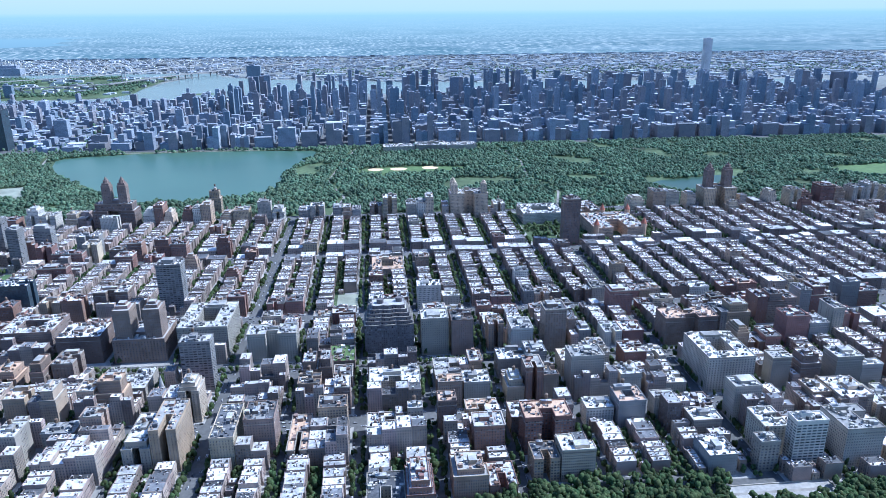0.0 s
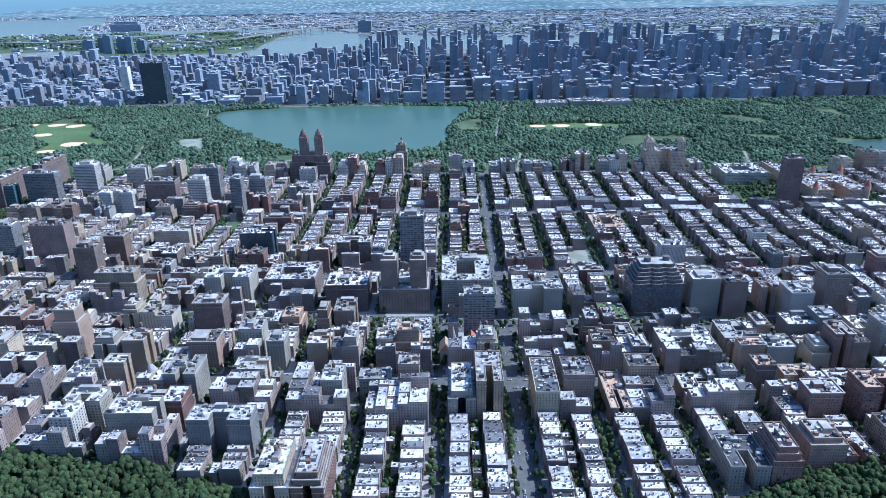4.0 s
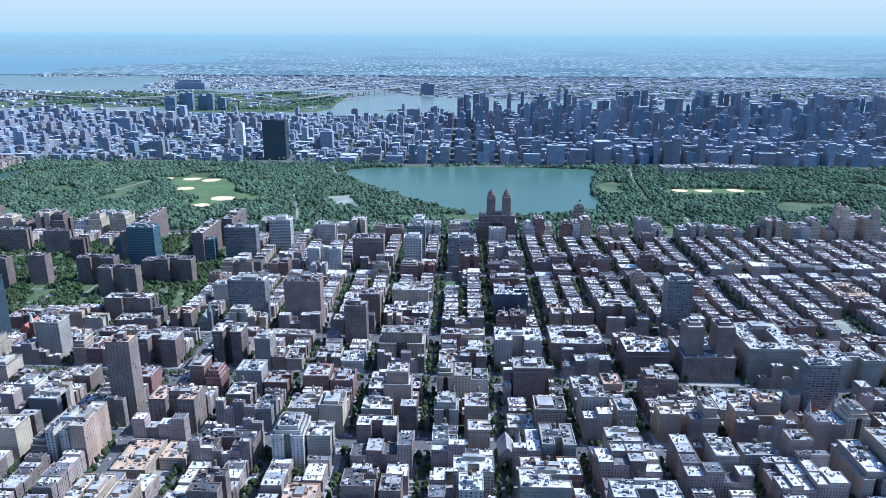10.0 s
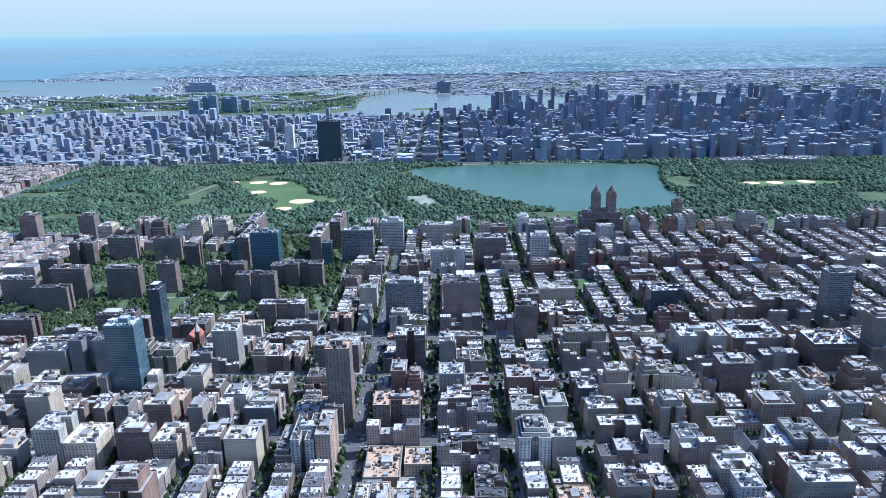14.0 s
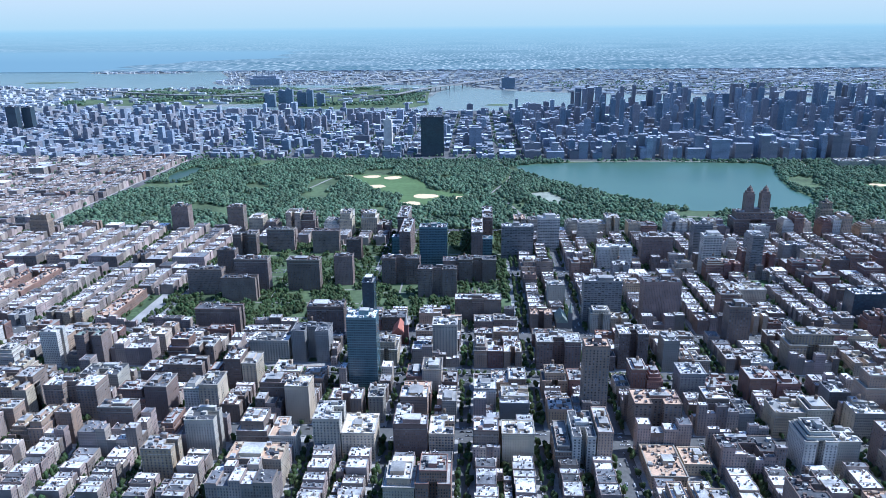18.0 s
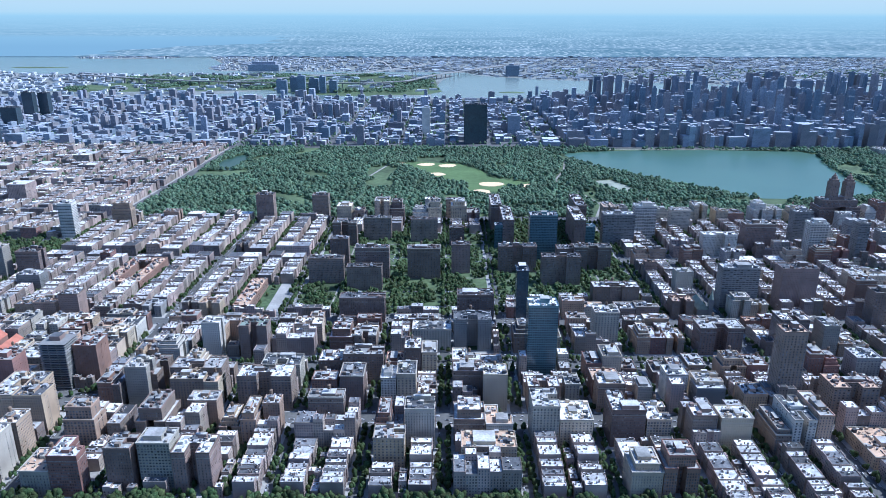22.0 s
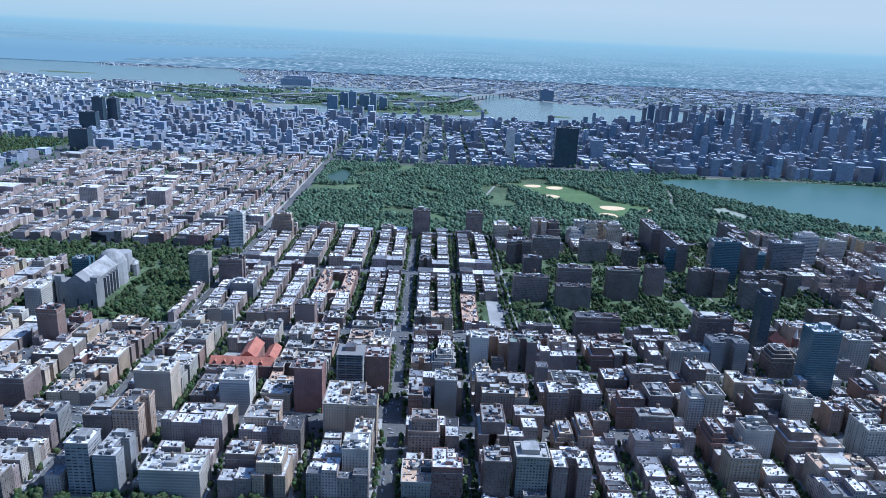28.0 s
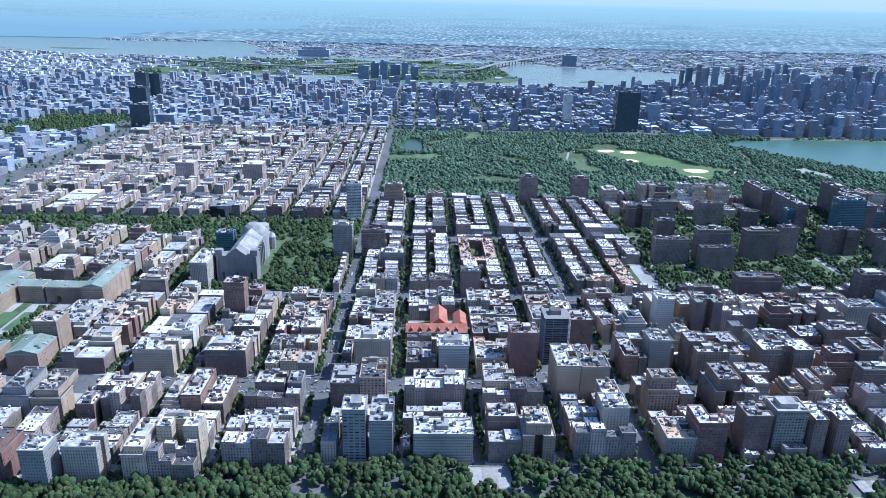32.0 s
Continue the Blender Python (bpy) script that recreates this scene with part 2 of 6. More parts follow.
# ---- mesh helpers ----
class Build:
    """Collects boxes, prisms and copies of templates into one mesh."""

    def __init__(self, *mats):
        self.mats, self.v, self.f, self.m, self.n = mats, [], [], [], 0

    def add(self, verts, faces, mat=0):
        self.v.extend(verts)
        k = self.n
        self.f.extend([tuple(i + k for i in f) for f in faces])
        self.m.extend([mat] * len(faces))
        self.n += len(verts)

    def box(self, x0, x1, y0, y1, z0, z1, side=0, top=None, bottom=False):
        self.add([(x0, y0, z0), (x1, y0, z0), (x1, y1, z0), (x0, y1, z0), (x0, y0, z1), (x1, y0, z1), (x1, y1, z1), (x0, y1, z1)],
                 [(0, 1, 5, 4), (1, 2, 6, 5), (2, 3, 7, 6), (3, 0, 4, 7)] + ([(3, 2, 1, 0)] if bottom else []), side)
        self.f.append((self.n - 4, self.n - 3, self.n - 2, self.n - 1))
        self.m.append(side if top is None else top)

    def prism(self, pts, z0, z1, mat=0, top=None, taper=1.0):
        n = len(pts)
        cx, cy = sum(p[0] for p in pts) / n, sum(p[1] for p in pts) / n
        up = [(cx + (p[0] - cx) * taper, cy + (p[1] - cy) * taper, z1) for p in pts]
        self.add([(p[0], p[1], z0) for p in pts] + up, [(i, (i + 1) % n, n + (i + 1) % n, n + i) for i in range(n)], mat)
        self.f.append(tuple(range(self.n - n, self.n)))
        self.m.append(mat if top is None else top)

    def drum(self, x, y, r, z0, z1, mat=0, taper=1.0, sides=10):
        self.prism([(x + r * math.cos(math.tau * i / sides), y + r * math.sin(math.tau * i / sides)) for i in range(sides)], z0, z1, mat, taper=taper)

    def gable(self, x0, x1, y0, y1, z0, z1, along="y", mat=0):
        if along == "y":
            c = (x0 + x1) / 2
            r = [(c, y0, z1), (c, y1, z1)]
            fs = [(0, 1, 4), (1, 2, 5, 4), (2, 3, 5), (3, 0, 4, 5)]
        else:
            c = (y0 + y1) / 2
            r = [(x0, c, z1), (x1, c, z1)]
            fs = [(0, 1, 5, 4), (1, 2, 5), (2, 3, 4, 5), (3, 0, 4)]
        self.add([(x0, y0, z0), (x1, y0, z0), (x1, y1, z0), (x0, y1, z0)] + r, fs, mat)

    def panes(self, x0, x1, y0, y1, z0, z1, faces="wsn", step=1.8, floor=1.76, w=0.8, h=1.0, mat=0, out=0.03):
        """Window panes in rows on the walls of a box: w faces -y, s faces +x, n faces -x, e faces +y."""
        nz = int((z1 - z0 - 0.9) / floor)
        if nz < 1:
            return
        for side in faces:
            a0, a1 = (x0, x1) if side in "we" else (y0, y1)
            na = int((a1 - a0 - 0.5) / step)
            if na < 1:
                continue
            s = (a1 - a0) / na
            for i in range(na):
                a = a0 + (i + 0.5) * s
                for k in range(nz):
                    z = z0 + 0.9 + k * floor
                    p, q = a - w / 2, a + w / 2
                    if side == "w":
                        vs = [(p, y0 - out, z), (q, y0 - out, z), (q, y0 - out, z + h), (p, y0 - out, z + h)]
                    elif side == "e":
                        vs = [(q, y1 + out, z), (p, y1 + out, z), (p, y1 + out, z + h), (q, y1 + out, z + h)]
                    elif side == "s":
                        vs = [(x1 + out, p, z), (x1 + out, q, z), (x1 + out, q, z + h), (x1 + out, p, z + h)]
                    else:
                        vs = [(x0 - out, q, z), (x0 - out, p, z), (x0 - out, p, z + h), (x0 - out, q, z + h)]
                    n = self.n
                    self.v.extend(vs)
                    self.f.append((n, n + 1, n + 2, n + 3))
                    self.m.append(mat)
                    self.n += 4

    def mesh(self, name):
        me = bpy.data.meshes.new(name)
        me.from_pydata(self.v, [], self.f)
        for k in self.mats:
            me.materials.append(M[k])
        if len(self.mats) > 1:
            me.polygons.foreach_set("material_index", self.m)
        return me


def part(name, b, parent=None, label="", kind=""):
    ob = new(name, b.mesh(name))
    if parent is not None:
        ob.parent = parent
    return tagged(ob, label, kind=kind)


def thing(name, b, label, category, group="", kind=""):
    return tagged(new(name, b.mesh(name)), label, category, group, kind)


def sheet(name, pts, z, mat, label, category="", kind="structure"):
    b = Build(mat)
    b.add([(p[0], p[1], z) for p in pts], [tuple(range(len(pts)))])
    return thing(name, b, label, category, kind=kind)


def blob(cx, cy, rx, ry, n=28, wob=0.12, seed=0):
    r = random.Random(seed)
    ph = [r.uniform(0, 6.28) for _ in range(3)]
    out = []
    for i in range(n):
        a = math.tau * i / n
        k = 1 + wob * (math.sin(2 * a + ph[0]) + 0.7 * math.sin(3 * a + ph[1]) + 0.4 * math.sin(5 * a + ph[2]))
        out.append((cx + rx * k * math.cos(a), cy + ry * k * math.sin(a)))
    return out


rng = random.Random(7)

# ---- plan: streets run along y, avenues along x ----


def street(n):
    return -551 + 44.5 * (96 - n) if n <= 96 else -551 - 45.6 * (n - 96)


WIDE = {72, 79, 86, 96, 106, 110, 116, 125}
AMST, COLUMBUS, CPW, FIFTH = 548.0, 705.0, 862.0, 1366.0


def broadway(x):
    knots = ((1200, 640), (548, 548), (220, 458), (-110, 458), (-270, 473), (-700, 480), (-850, 478), (-960, 470), (-1060, 404), (-3000, 400))
    for (xa, ya), (xb, yb) in zip(knots, knots[1:]):
        if x >= xb:
            return ya + (yb - ya) * (xa - x) / (xa - xb)
    return 400.0


def west_end(x):
    """The avenue between the drive and the broad diagonal one; it drifts a little off the grid."""
    return min(402.0, max(385.0, 385 - (x + 100) * 0.031))


def riverside(x):
    """East kerb of the drive along the river park."""
    if x < -640:
        return 302.0 if x < -1232 else 314.0 if x < -1190 else 322.0
    knots = ((-640, 303), (-540, 302), (-462, 311), (-410, 316), (-364, 313), (-300, 305), (-262, 292), (-236, 272), (-200, 262), (-60, 262), (-14, 270), (10, 288), (70, 305), (104, 313), (142, 313), (190, 304), (243, 295), (2000, 295))
    for (xa, ya), (xb, yb) in zip(knots, knots[1:]):
        if x <= xb:
            return ya + (yb - ya) * (x - xa) / (xb - xa)
    return 295.0


# ---- ground ----
sheet("ground", [(-7000, -3000), (6000, -3000), (6000, 4640), (-7000, 4640)], 0.0, "ground", "grey green urban ground reaching to the far skyline", "ground")
sheet("road", [(-2300, 252), (1700, 252), (1700, 2240), (-700, 2240), (-1100, 2100), (-2300, 1900)], 0.05, "asphalt", "dark asphalt streets and avenues between the blocks", "road")
sheet("river_west", [(-7000, -2900), (6000, -2900), (6000, 180), (-7000, 180)], 0.06, "river", "broad grey river along the embankment park", "water")

# ---- backdrop of distance ----


def backdrop():
    """Plain glowing distance: a far plain with towns, woods and a bay on the left, paling to the skyline, and the low sky above it."""
    m = bpy.data.materials.new("hazy_distance")
    m.use_nodes = True
    nt = m.node_tree
    nt.nodes.remove(nt.nodes["Principled BSDF"])

    def value(kind, a, c=0.0):
        n = nt.nodes.new("ShaderNodeMath")
        n.operation = kind
        for i, s in enumerate((a, c)):
            if isinstance(s, (int, float)):
                n.inputs[i].default_value = s
            else:
                nt.links.new(s, n.inputs[i])
        return n.outputs[0]

    def ranged(s, a, c, lo, hi):
        r = nt.nodes.new("ShaderNodeMapRange")
        for k, v in (("From Min", a), ("From Max", c), ("To Min", lo), ("To Max", hi)):
            r.inputs[k].default_value = v
        nt.links.new(s, r.inputs["Value"])
        return r.outputs[0]

    def grain(vec, scale, detail):
        n = nt.nodes.new("ShaderNodeTexNoise")
        n.inputs["Scale"].default_value, n.inputs["Detail"].default_value = scale, detail
        nt.links.new(vec, n.inputs["Vector"])
        return n.outputs["Fac"]

    def blend(f, a, c):
        n = nt.nodes.new("ShaderNodeMix")
        n.data_type = "RGBA"
        nt.links.new(f, n.inputs[0])
        for i, s in ((6, a), (7, c)):
            if isinstance(s, tuple):
                n.inputs[i].default_value = (*s, 1)
            else:
                nt.links.new(s, n.inputs[i])
        return n.outputs[2]
    geo = nt.nodes.new("ShaderNodeNewGeometry")
    sep = nt.nodes.new("ShaderNodeSeparateXYZ")
    nt.links.new(geo.outputs["Position"], sep.inputs[0])
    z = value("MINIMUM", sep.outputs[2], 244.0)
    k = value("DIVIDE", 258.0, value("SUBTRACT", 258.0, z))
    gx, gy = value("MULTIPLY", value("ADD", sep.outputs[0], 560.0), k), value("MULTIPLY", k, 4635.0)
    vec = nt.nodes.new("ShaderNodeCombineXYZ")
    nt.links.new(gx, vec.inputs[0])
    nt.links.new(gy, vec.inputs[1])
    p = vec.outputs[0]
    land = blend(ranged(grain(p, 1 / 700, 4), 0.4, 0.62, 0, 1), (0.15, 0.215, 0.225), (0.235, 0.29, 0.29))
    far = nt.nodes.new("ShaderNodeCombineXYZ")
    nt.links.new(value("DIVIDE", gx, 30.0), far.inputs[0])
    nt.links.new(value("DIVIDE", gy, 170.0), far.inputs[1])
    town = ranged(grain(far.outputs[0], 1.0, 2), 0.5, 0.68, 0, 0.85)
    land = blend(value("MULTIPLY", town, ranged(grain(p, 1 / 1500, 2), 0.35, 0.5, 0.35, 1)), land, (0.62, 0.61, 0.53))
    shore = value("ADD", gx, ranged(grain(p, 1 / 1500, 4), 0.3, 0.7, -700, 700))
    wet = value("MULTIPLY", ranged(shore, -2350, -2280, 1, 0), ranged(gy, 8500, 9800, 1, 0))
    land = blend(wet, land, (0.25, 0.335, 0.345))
    # haze painted into the glow, thickening with height up to the skyline
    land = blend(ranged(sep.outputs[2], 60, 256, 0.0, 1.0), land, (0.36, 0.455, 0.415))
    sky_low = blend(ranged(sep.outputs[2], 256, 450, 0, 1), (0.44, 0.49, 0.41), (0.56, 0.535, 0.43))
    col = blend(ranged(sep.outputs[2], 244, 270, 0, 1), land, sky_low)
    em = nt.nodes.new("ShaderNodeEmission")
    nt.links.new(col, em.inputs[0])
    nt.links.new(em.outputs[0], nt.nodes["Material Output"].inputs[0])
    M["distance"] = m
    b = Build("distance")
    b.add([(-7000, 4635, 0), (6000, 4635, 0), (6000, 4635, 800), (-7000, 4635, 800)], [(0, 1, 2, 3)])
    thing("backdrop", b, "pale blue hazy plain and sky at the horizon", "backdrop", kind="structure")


backdrop()

# ---- trees ----


def ico(level):
    bm = bmesh.new()
    bmesh.ops.create_icosphere(bm, subdivisions=level, radius=1.0)
    v = np.array([p.co[:] for p in bm.verts])
    f = np.array([[q.index for q in p.verts] for p in bm.faces])
    bm.free()
    return v, f


ICO1, ICO2 = ico(1), ico(2)


def crown_template(clumps, seed, spread=0.55, size=(0.38, 0.62), base=ICO1):
    """A crown of uneven clumps, radius about 1, its foot at 0."""
    r = np.random.RandomState(seed)
    vs, fs, k = [], [], 0
    for i in range(clumps):
        s = r.uniform(*size)
        a, d = r.uniform(0, math.tau), spread * math.sqrt(r.uniform(0, 1))
        c = np.array([d * math.cos(a), d * math.sin(a), 0.55 + r.uniform(-0.12, 0.42) * (1.2 - d)])
        v = base[0] * (1 + r.uniform(-0.28, 0.3, (len(base[0]), 1))) * s * np.array([1, 1, 0.8]) + c
        tri = v[base[1]]
        up = np.cross(tri[:, 1] - tri[:, 0], tri[:, 2] - tri[:, 0])
        keep = up[:, 2] > -0.55 * np.linalg.norm(up, axis=1)      # the hidden undersides are left open
        vs.append(v)
        fs.append(base[1][keep] + k)
        k += len(v)
    return np.concatenate(vs), np.concatenate(fs)


def joined(name, template_list, places, mat, label, category):
    """Many small pieces in one mesh: places are rows of x, y, z, width, height, turn, template."""
    vs, fs, k = [], [], 0
    places = np.asarray(places, float)
    for ti, (tv, tf) in enumerate(template_list):
        p = places[places[:, 6].astype(int) == ti]
        if not len(p):
            continue
        ca, sa = np.cos(p[:, 5])[:, None], np.sin(p[:, 5])[:, None]
        x = (tv[None, :, 0] * ca - tv[None, :, 1] * sa) * p[:, 3:4] + p[:, 0:1]
        y = (tv[None, :, 0] * sa + tv[None, :, 1] * ca) * p[:, 3:4] + p[:, 1:2]
        z = tv[None, :, 2] * p[:, 4:5] + p[:, 2:3]
        vs.append(np.stack([x, y, z], 2).reshape(-1, 3))
        fs.append((tf[None] + (np.arange(len(p)) * len(tv))[:, None, None]).reshape(-1, 3) + k)
        k += len(p) * len(tv)
    v, f = np.concatenate(vs), np.concatenate(fs)
    me = bpy.data.meshes.new(name)
    me.vertices.add(len(v))
    me.vertices.foreach_set("co", v.ravel())
    me.loops.add(len(f) * 3)
    me.loops.foreach_set("vertex_index", f.ravel().astype(np.int32))
    me.polygons.add(len(f))
    me.polygons.foreach_set("loop_start", np.arange(0, len(f) * 3, 3, dtype=np.int32))
    me.polygons.foreach_set("use_smooth", np.ones(len(f), dtype=bool))
    me.update(calc_edges=True)
    me.materials.append(M[mat])
    return tagged(new(name, me), label, category, kind="stuff")


CROWNS = [crown_template(4, s, 0.58, (0.36, 0.6)) for s in (1, 2, 3)]
FAR_CROWNS = [crown_template(2, s, 0.4, (0.5, 0.75)) for s in (4, 5)]
MID_CROWNS = [crown_template(10, s, 0.75, (0.23, 0.42)) for s in (11, 12, 13)]
NEAR_CROWNS = [crown_template(16, s, 0.8, (0.22, 0.4)) for s in (6, 7, 8)]


def inside(x, y, poly):
    hit, n = False, len(poly)
    for i in range(n):
        (xa, ya), (xb, yb) = poly[i], poly[i - 1]
        if (ya > y) != (yb > y) and x < (xb - xa) * (y - ya) / (yb - ya) + xa:
            hit = not hit
    return hit


# ---- the park ----
PARK = (street(110) + 8, street(59) - 8, CPW + 9, FIFTH - 9)
RESERVOIR = [(-566, 1285), (-545, 1215), (-512, 1158), (-478, 1112), (-440, 1080), (-408, 1038), (-380, 998), (-340, 968), (-260, 962), (-190, 976), (-160, 1005), (-146, 1050),
             (-150, 1110), (-138, 1185), (-118, 1248), (-104, 1300), (-122, 1330), (-215, 1338), (-323, 1344), (-440, 1336), (-520, 1322), (-558, 1305)]
MEADOW = [(-882, 1206), (-820, 1220), (-758, 1206), (-726, 1160), (-706, 1096), (-650, 1062), (-655, 1030), (-690, 1036), (-712, 985), (-748, 990), (-748, 1050), (-800, 1096), (-816, 1140), (-840, 1180)]
GREAT_LAWN = blob(56, 1130, 92, 30, seed=2, wob=0.05)
MEER = blob(-1148, 1215, 22, 62, seed=5)
LAKE = [(395, 985), (420, 945), (450, 925), (520, 985), (560, 1010), (540, 1035), (480, 1020), (430, 1010)]
SHEEP = blob(830, 1030, 90, 62, seed=8)
COURTS = [(-560, 1074), (-526, 1084), (-493, 996), (-530, 1004)]
CLEARINGS = [RESERVOIR, MEADOW, GREAT_LAWN, MEER, LAKE, SHEEP, COURTS]
b = Build("grass")
b.box(PARK[0], PARK[1], PARK[2], PARK[3], 0.0, 0.2)
park = thing("park_ground", b, "shaded green grass under the trees of a great park", "ground", kind="structure")
sheet("reservoir", RESERVOIR, 0.36, "lake", "still blue green reservoir ringed by trees", "water")
sheet("meadow", MEADOW, 0.32, "lawn", "bright mown meadow with ball fields", "lawn")
sheet("great_lawn", GREAT_LAWN, 0.32, "lawn", "oval mown lawn with ball fields", "lawn")
sheet("meer", MEER, 0.36, "pond", "small green pond at the corner of the park", "water")
sheet("lake", LAKE, 0.36, "pond", "winding green boating lake between trees", "water")
sheet("sheep_lawn", SHEEP, 0.32, "lawn", "broad mown lawn between trees", "lawn")
sheet("tennis_courts", COURTS, 0.34, "court", "pale green hard tennis courts", "court")
for i, (x, y, r) in enumerate(((-862, 1198, 17), (-814, 1199, 15), (-778, 1190, 16), (-796, 1121, 15), (-712, 1052, 19), (-729, 1004, 15), (-658, 1043, 12),
                               (-4, 1141, 13), (34, 1141, 14), (86, 1146, 14))):
    sheet("infield", blob(x, y, r * 0.95, r * 0.85, 14, 0.08, i), 0.42, "sand", "tan clay infield of a ball field", "ball field", kind="thing")

# ---- blocks, pavements ----
slabs = Build("pavement", "yard")
LANDMARKS = []


def strips(n):
    """The strips of land between avenues, for the block north of street n: (name, y0, y1)."""
    xa, xb = street(n), street(n + 1)
    xm = (xa + xb) / 2
    bw = broadway(xm)
    wea = west_end(xm)
    out = [("river", riverside(xm) + 2, wea - 8)]
    if bw > wea + 30:
        out += [("west_end", wea + 8, bw - 12), ("broadway", bw + 12, AMST - 8)]
    else:
        out[0] = ("river", riverside(xm) + 2, bw - 13)
        out.append(("heights", bw + 13, AMST - 8))
    if n < 110:
        out += [("amsterdam", AMST + 8, COLUMBUS - 8), ("columbus", COLUMBUS + 8, CPW - 9)]
    else:
        out += [("heights", AMST + 8, 688), ("harlem", 772, CPW - 9)]
    if n >= 110:
        for ya, yb in ((CPW + 9, 1020), (1034, 1178), (1192, FIFTH - 9)):
            out.append(("harlem", ya, yb))
    return [s for s in out if s[2] - s[1] > 14]


def block_x(n):
    a = street(n) - (8.5 if n in WIDE else 5.2)
    c = street(n + 1) + (8.5 if n + 1 in WIDE else 5.2)
    return c, a


# ---- buildings ----
FOOT = []        # ground already built on
WALLS = ["brick_red", "brick_brown", "brick_tan", "brick_buff", "limestone", "white_brick", "concrete"]
WORDS = {"brick_red": "red brick", "brick_brown": "dark brown brick", "brick_dark": "dark brick", "brick_tan": "tan brick", "brick_buff": "buff brick", "limestone": "grey limestone",
         "white_brick": "white glazed brick", "concrete": "grey concrete", "dark_glass": "dark glass", "blue_glass": "blue glass"}
ROOFWORDS = {"roof_silver": "silver coated", "roof_tar": "black tar", "roof_gravel": "grey gravel", "roof_tan": "tan tiled", "roof_tile": "red tiled", "copper": "green copper"}


def water_tank(parent, x, y, z, r=1.1):
    t = Build("wood", "steel")
    for dx in (-0.6, 0.6):
        for dy in (-0.6, 0.6):
            t.box(x + dx * r - 0.08, x + dx * r + 0.08, y + dy * r - 0.08, y + dy * r + 0.08, z, z + 1.7, 1)
    t.drum(x, y, r, z + 1.7, z + 3.9, 0)
    t.drum(x, y, r * 1.06, z + 3.9, z + 4.7, 0, taper=0.12)
    return part("water_tank", t, parent, "weathered wooden water tank on steel legs")


def outline(shape, x0, x1, y0, y1):
    """The loops of a footprint, the solid to the left of each: courts open to the west, or closed."""
    w, d = x1 - x0, y1 - y0
    if shape == "U" and w > 11 and d > 10:
        c, m = w * 0.36, y0 + d * 0.5
        return [[(x0, y0), (x0 + c, y0), (x0 + c, m), (x1 - c, m), (x1 - c, y0), (x1, y0), (x1, y1), (x0, y1)]]
    if shape == "H" and w > 12 and d > 11:
        c, m, k = w * 0.37, y0 + d * 0.34, y1 - d * 0.3
        return [[(x0, y0), (x0 + c, y0), (x0 + c, m), (x1 - c, m), (x1 - c, y0), (x1, y0), (x1, y1), (x1 - c, y1), (x1 - c, k), (x0 + c, k), (x0 + c, y1), (x0, y1)]]
    if shape == "L" and w > 11 and d > 11:
        return [[(x0, y0), (x1, y0), (x1, y0 + d * 0.5), (x0 + w * 0.5, y0 + d * 0.5), (x0 + w * 0.5, y1), (x0, y1)]]
    if shape == "J" and w > 9 and d > 9:        # light court on the south side
        m, k = y0 + d * 0.38, y0 + d * 0.68
        return [[(x0, y0), (x1, y0), (x1, m), (x0 + w * 0.62, m), (x0 + w * 0.62, k), (x1, k), (x1, y1), (x0, y1)]]
    if shape == "O" and w > 16 and d > 16:
        t = min(w, d) * 0.31
        return [[(x0, y0), (x1, y0), (x1, y1), (x0, y1)], [(x0 + t, y0 + t), (x0 + t, y1 - t), (x1 - t, y1 - t), (x1 - t, y0 + t)]]
    return [[(x0, y0), (x1, y0), (x1, y1), (x0, y1)]]


def inset(loop, t):
    out, n = [], len(loop)
    for i in range(n):
        (ax, ay), (bx, by), (cx, cy) = loop[i - 1], loop[i], loop[(i + 1) % n]
        l1, l2 = math.hypot(bx - ax, by - ay), math.hypot(cx - bx, cy - by)
        out.append((bx - t * ((by - ay) / l1 + (cy - by) / l2), by + t * ((bx - ax) / l1 + (cx - bx) / l2)))
    return out


def shell(b, loop, z0, zt, par, t=0.28):
    """Outer wall, coping and inner face of the parapet as one skin."""
    n, inner = len(loop), inset(loop, t)
    v = [(*p, z0) for p in loop] + [(*p, zt + par) for p in loop] + [(*p, zt + par) for p in inner] + [(*p, zt) for p in inner]
    f = [(k * n + i, k * n + (i + 1) % n, (k + 1) * n + (i + 1) % n, (k + 1) * n + i) for k in range(3) for i in range(n)]
    b.add(v, f)
    return inner


def band(b, loop, z0, z1, out=0.14):
    n, o, q = len(loop), inset(loop, -out), inset(loop, 0.12)
    v = [(*p, z0) for p in loop] + [(*p, z0 + out) for p in o] + [(*p, z1) for p in o] + [(*p, z1) for p in q]
    b.add(v, [(k * n + i, k * n + (i + 1) % n, (k + 1) * n + (i + 1) % n, (k + 1) * n + i) for k in range(3) for i in range(n)])


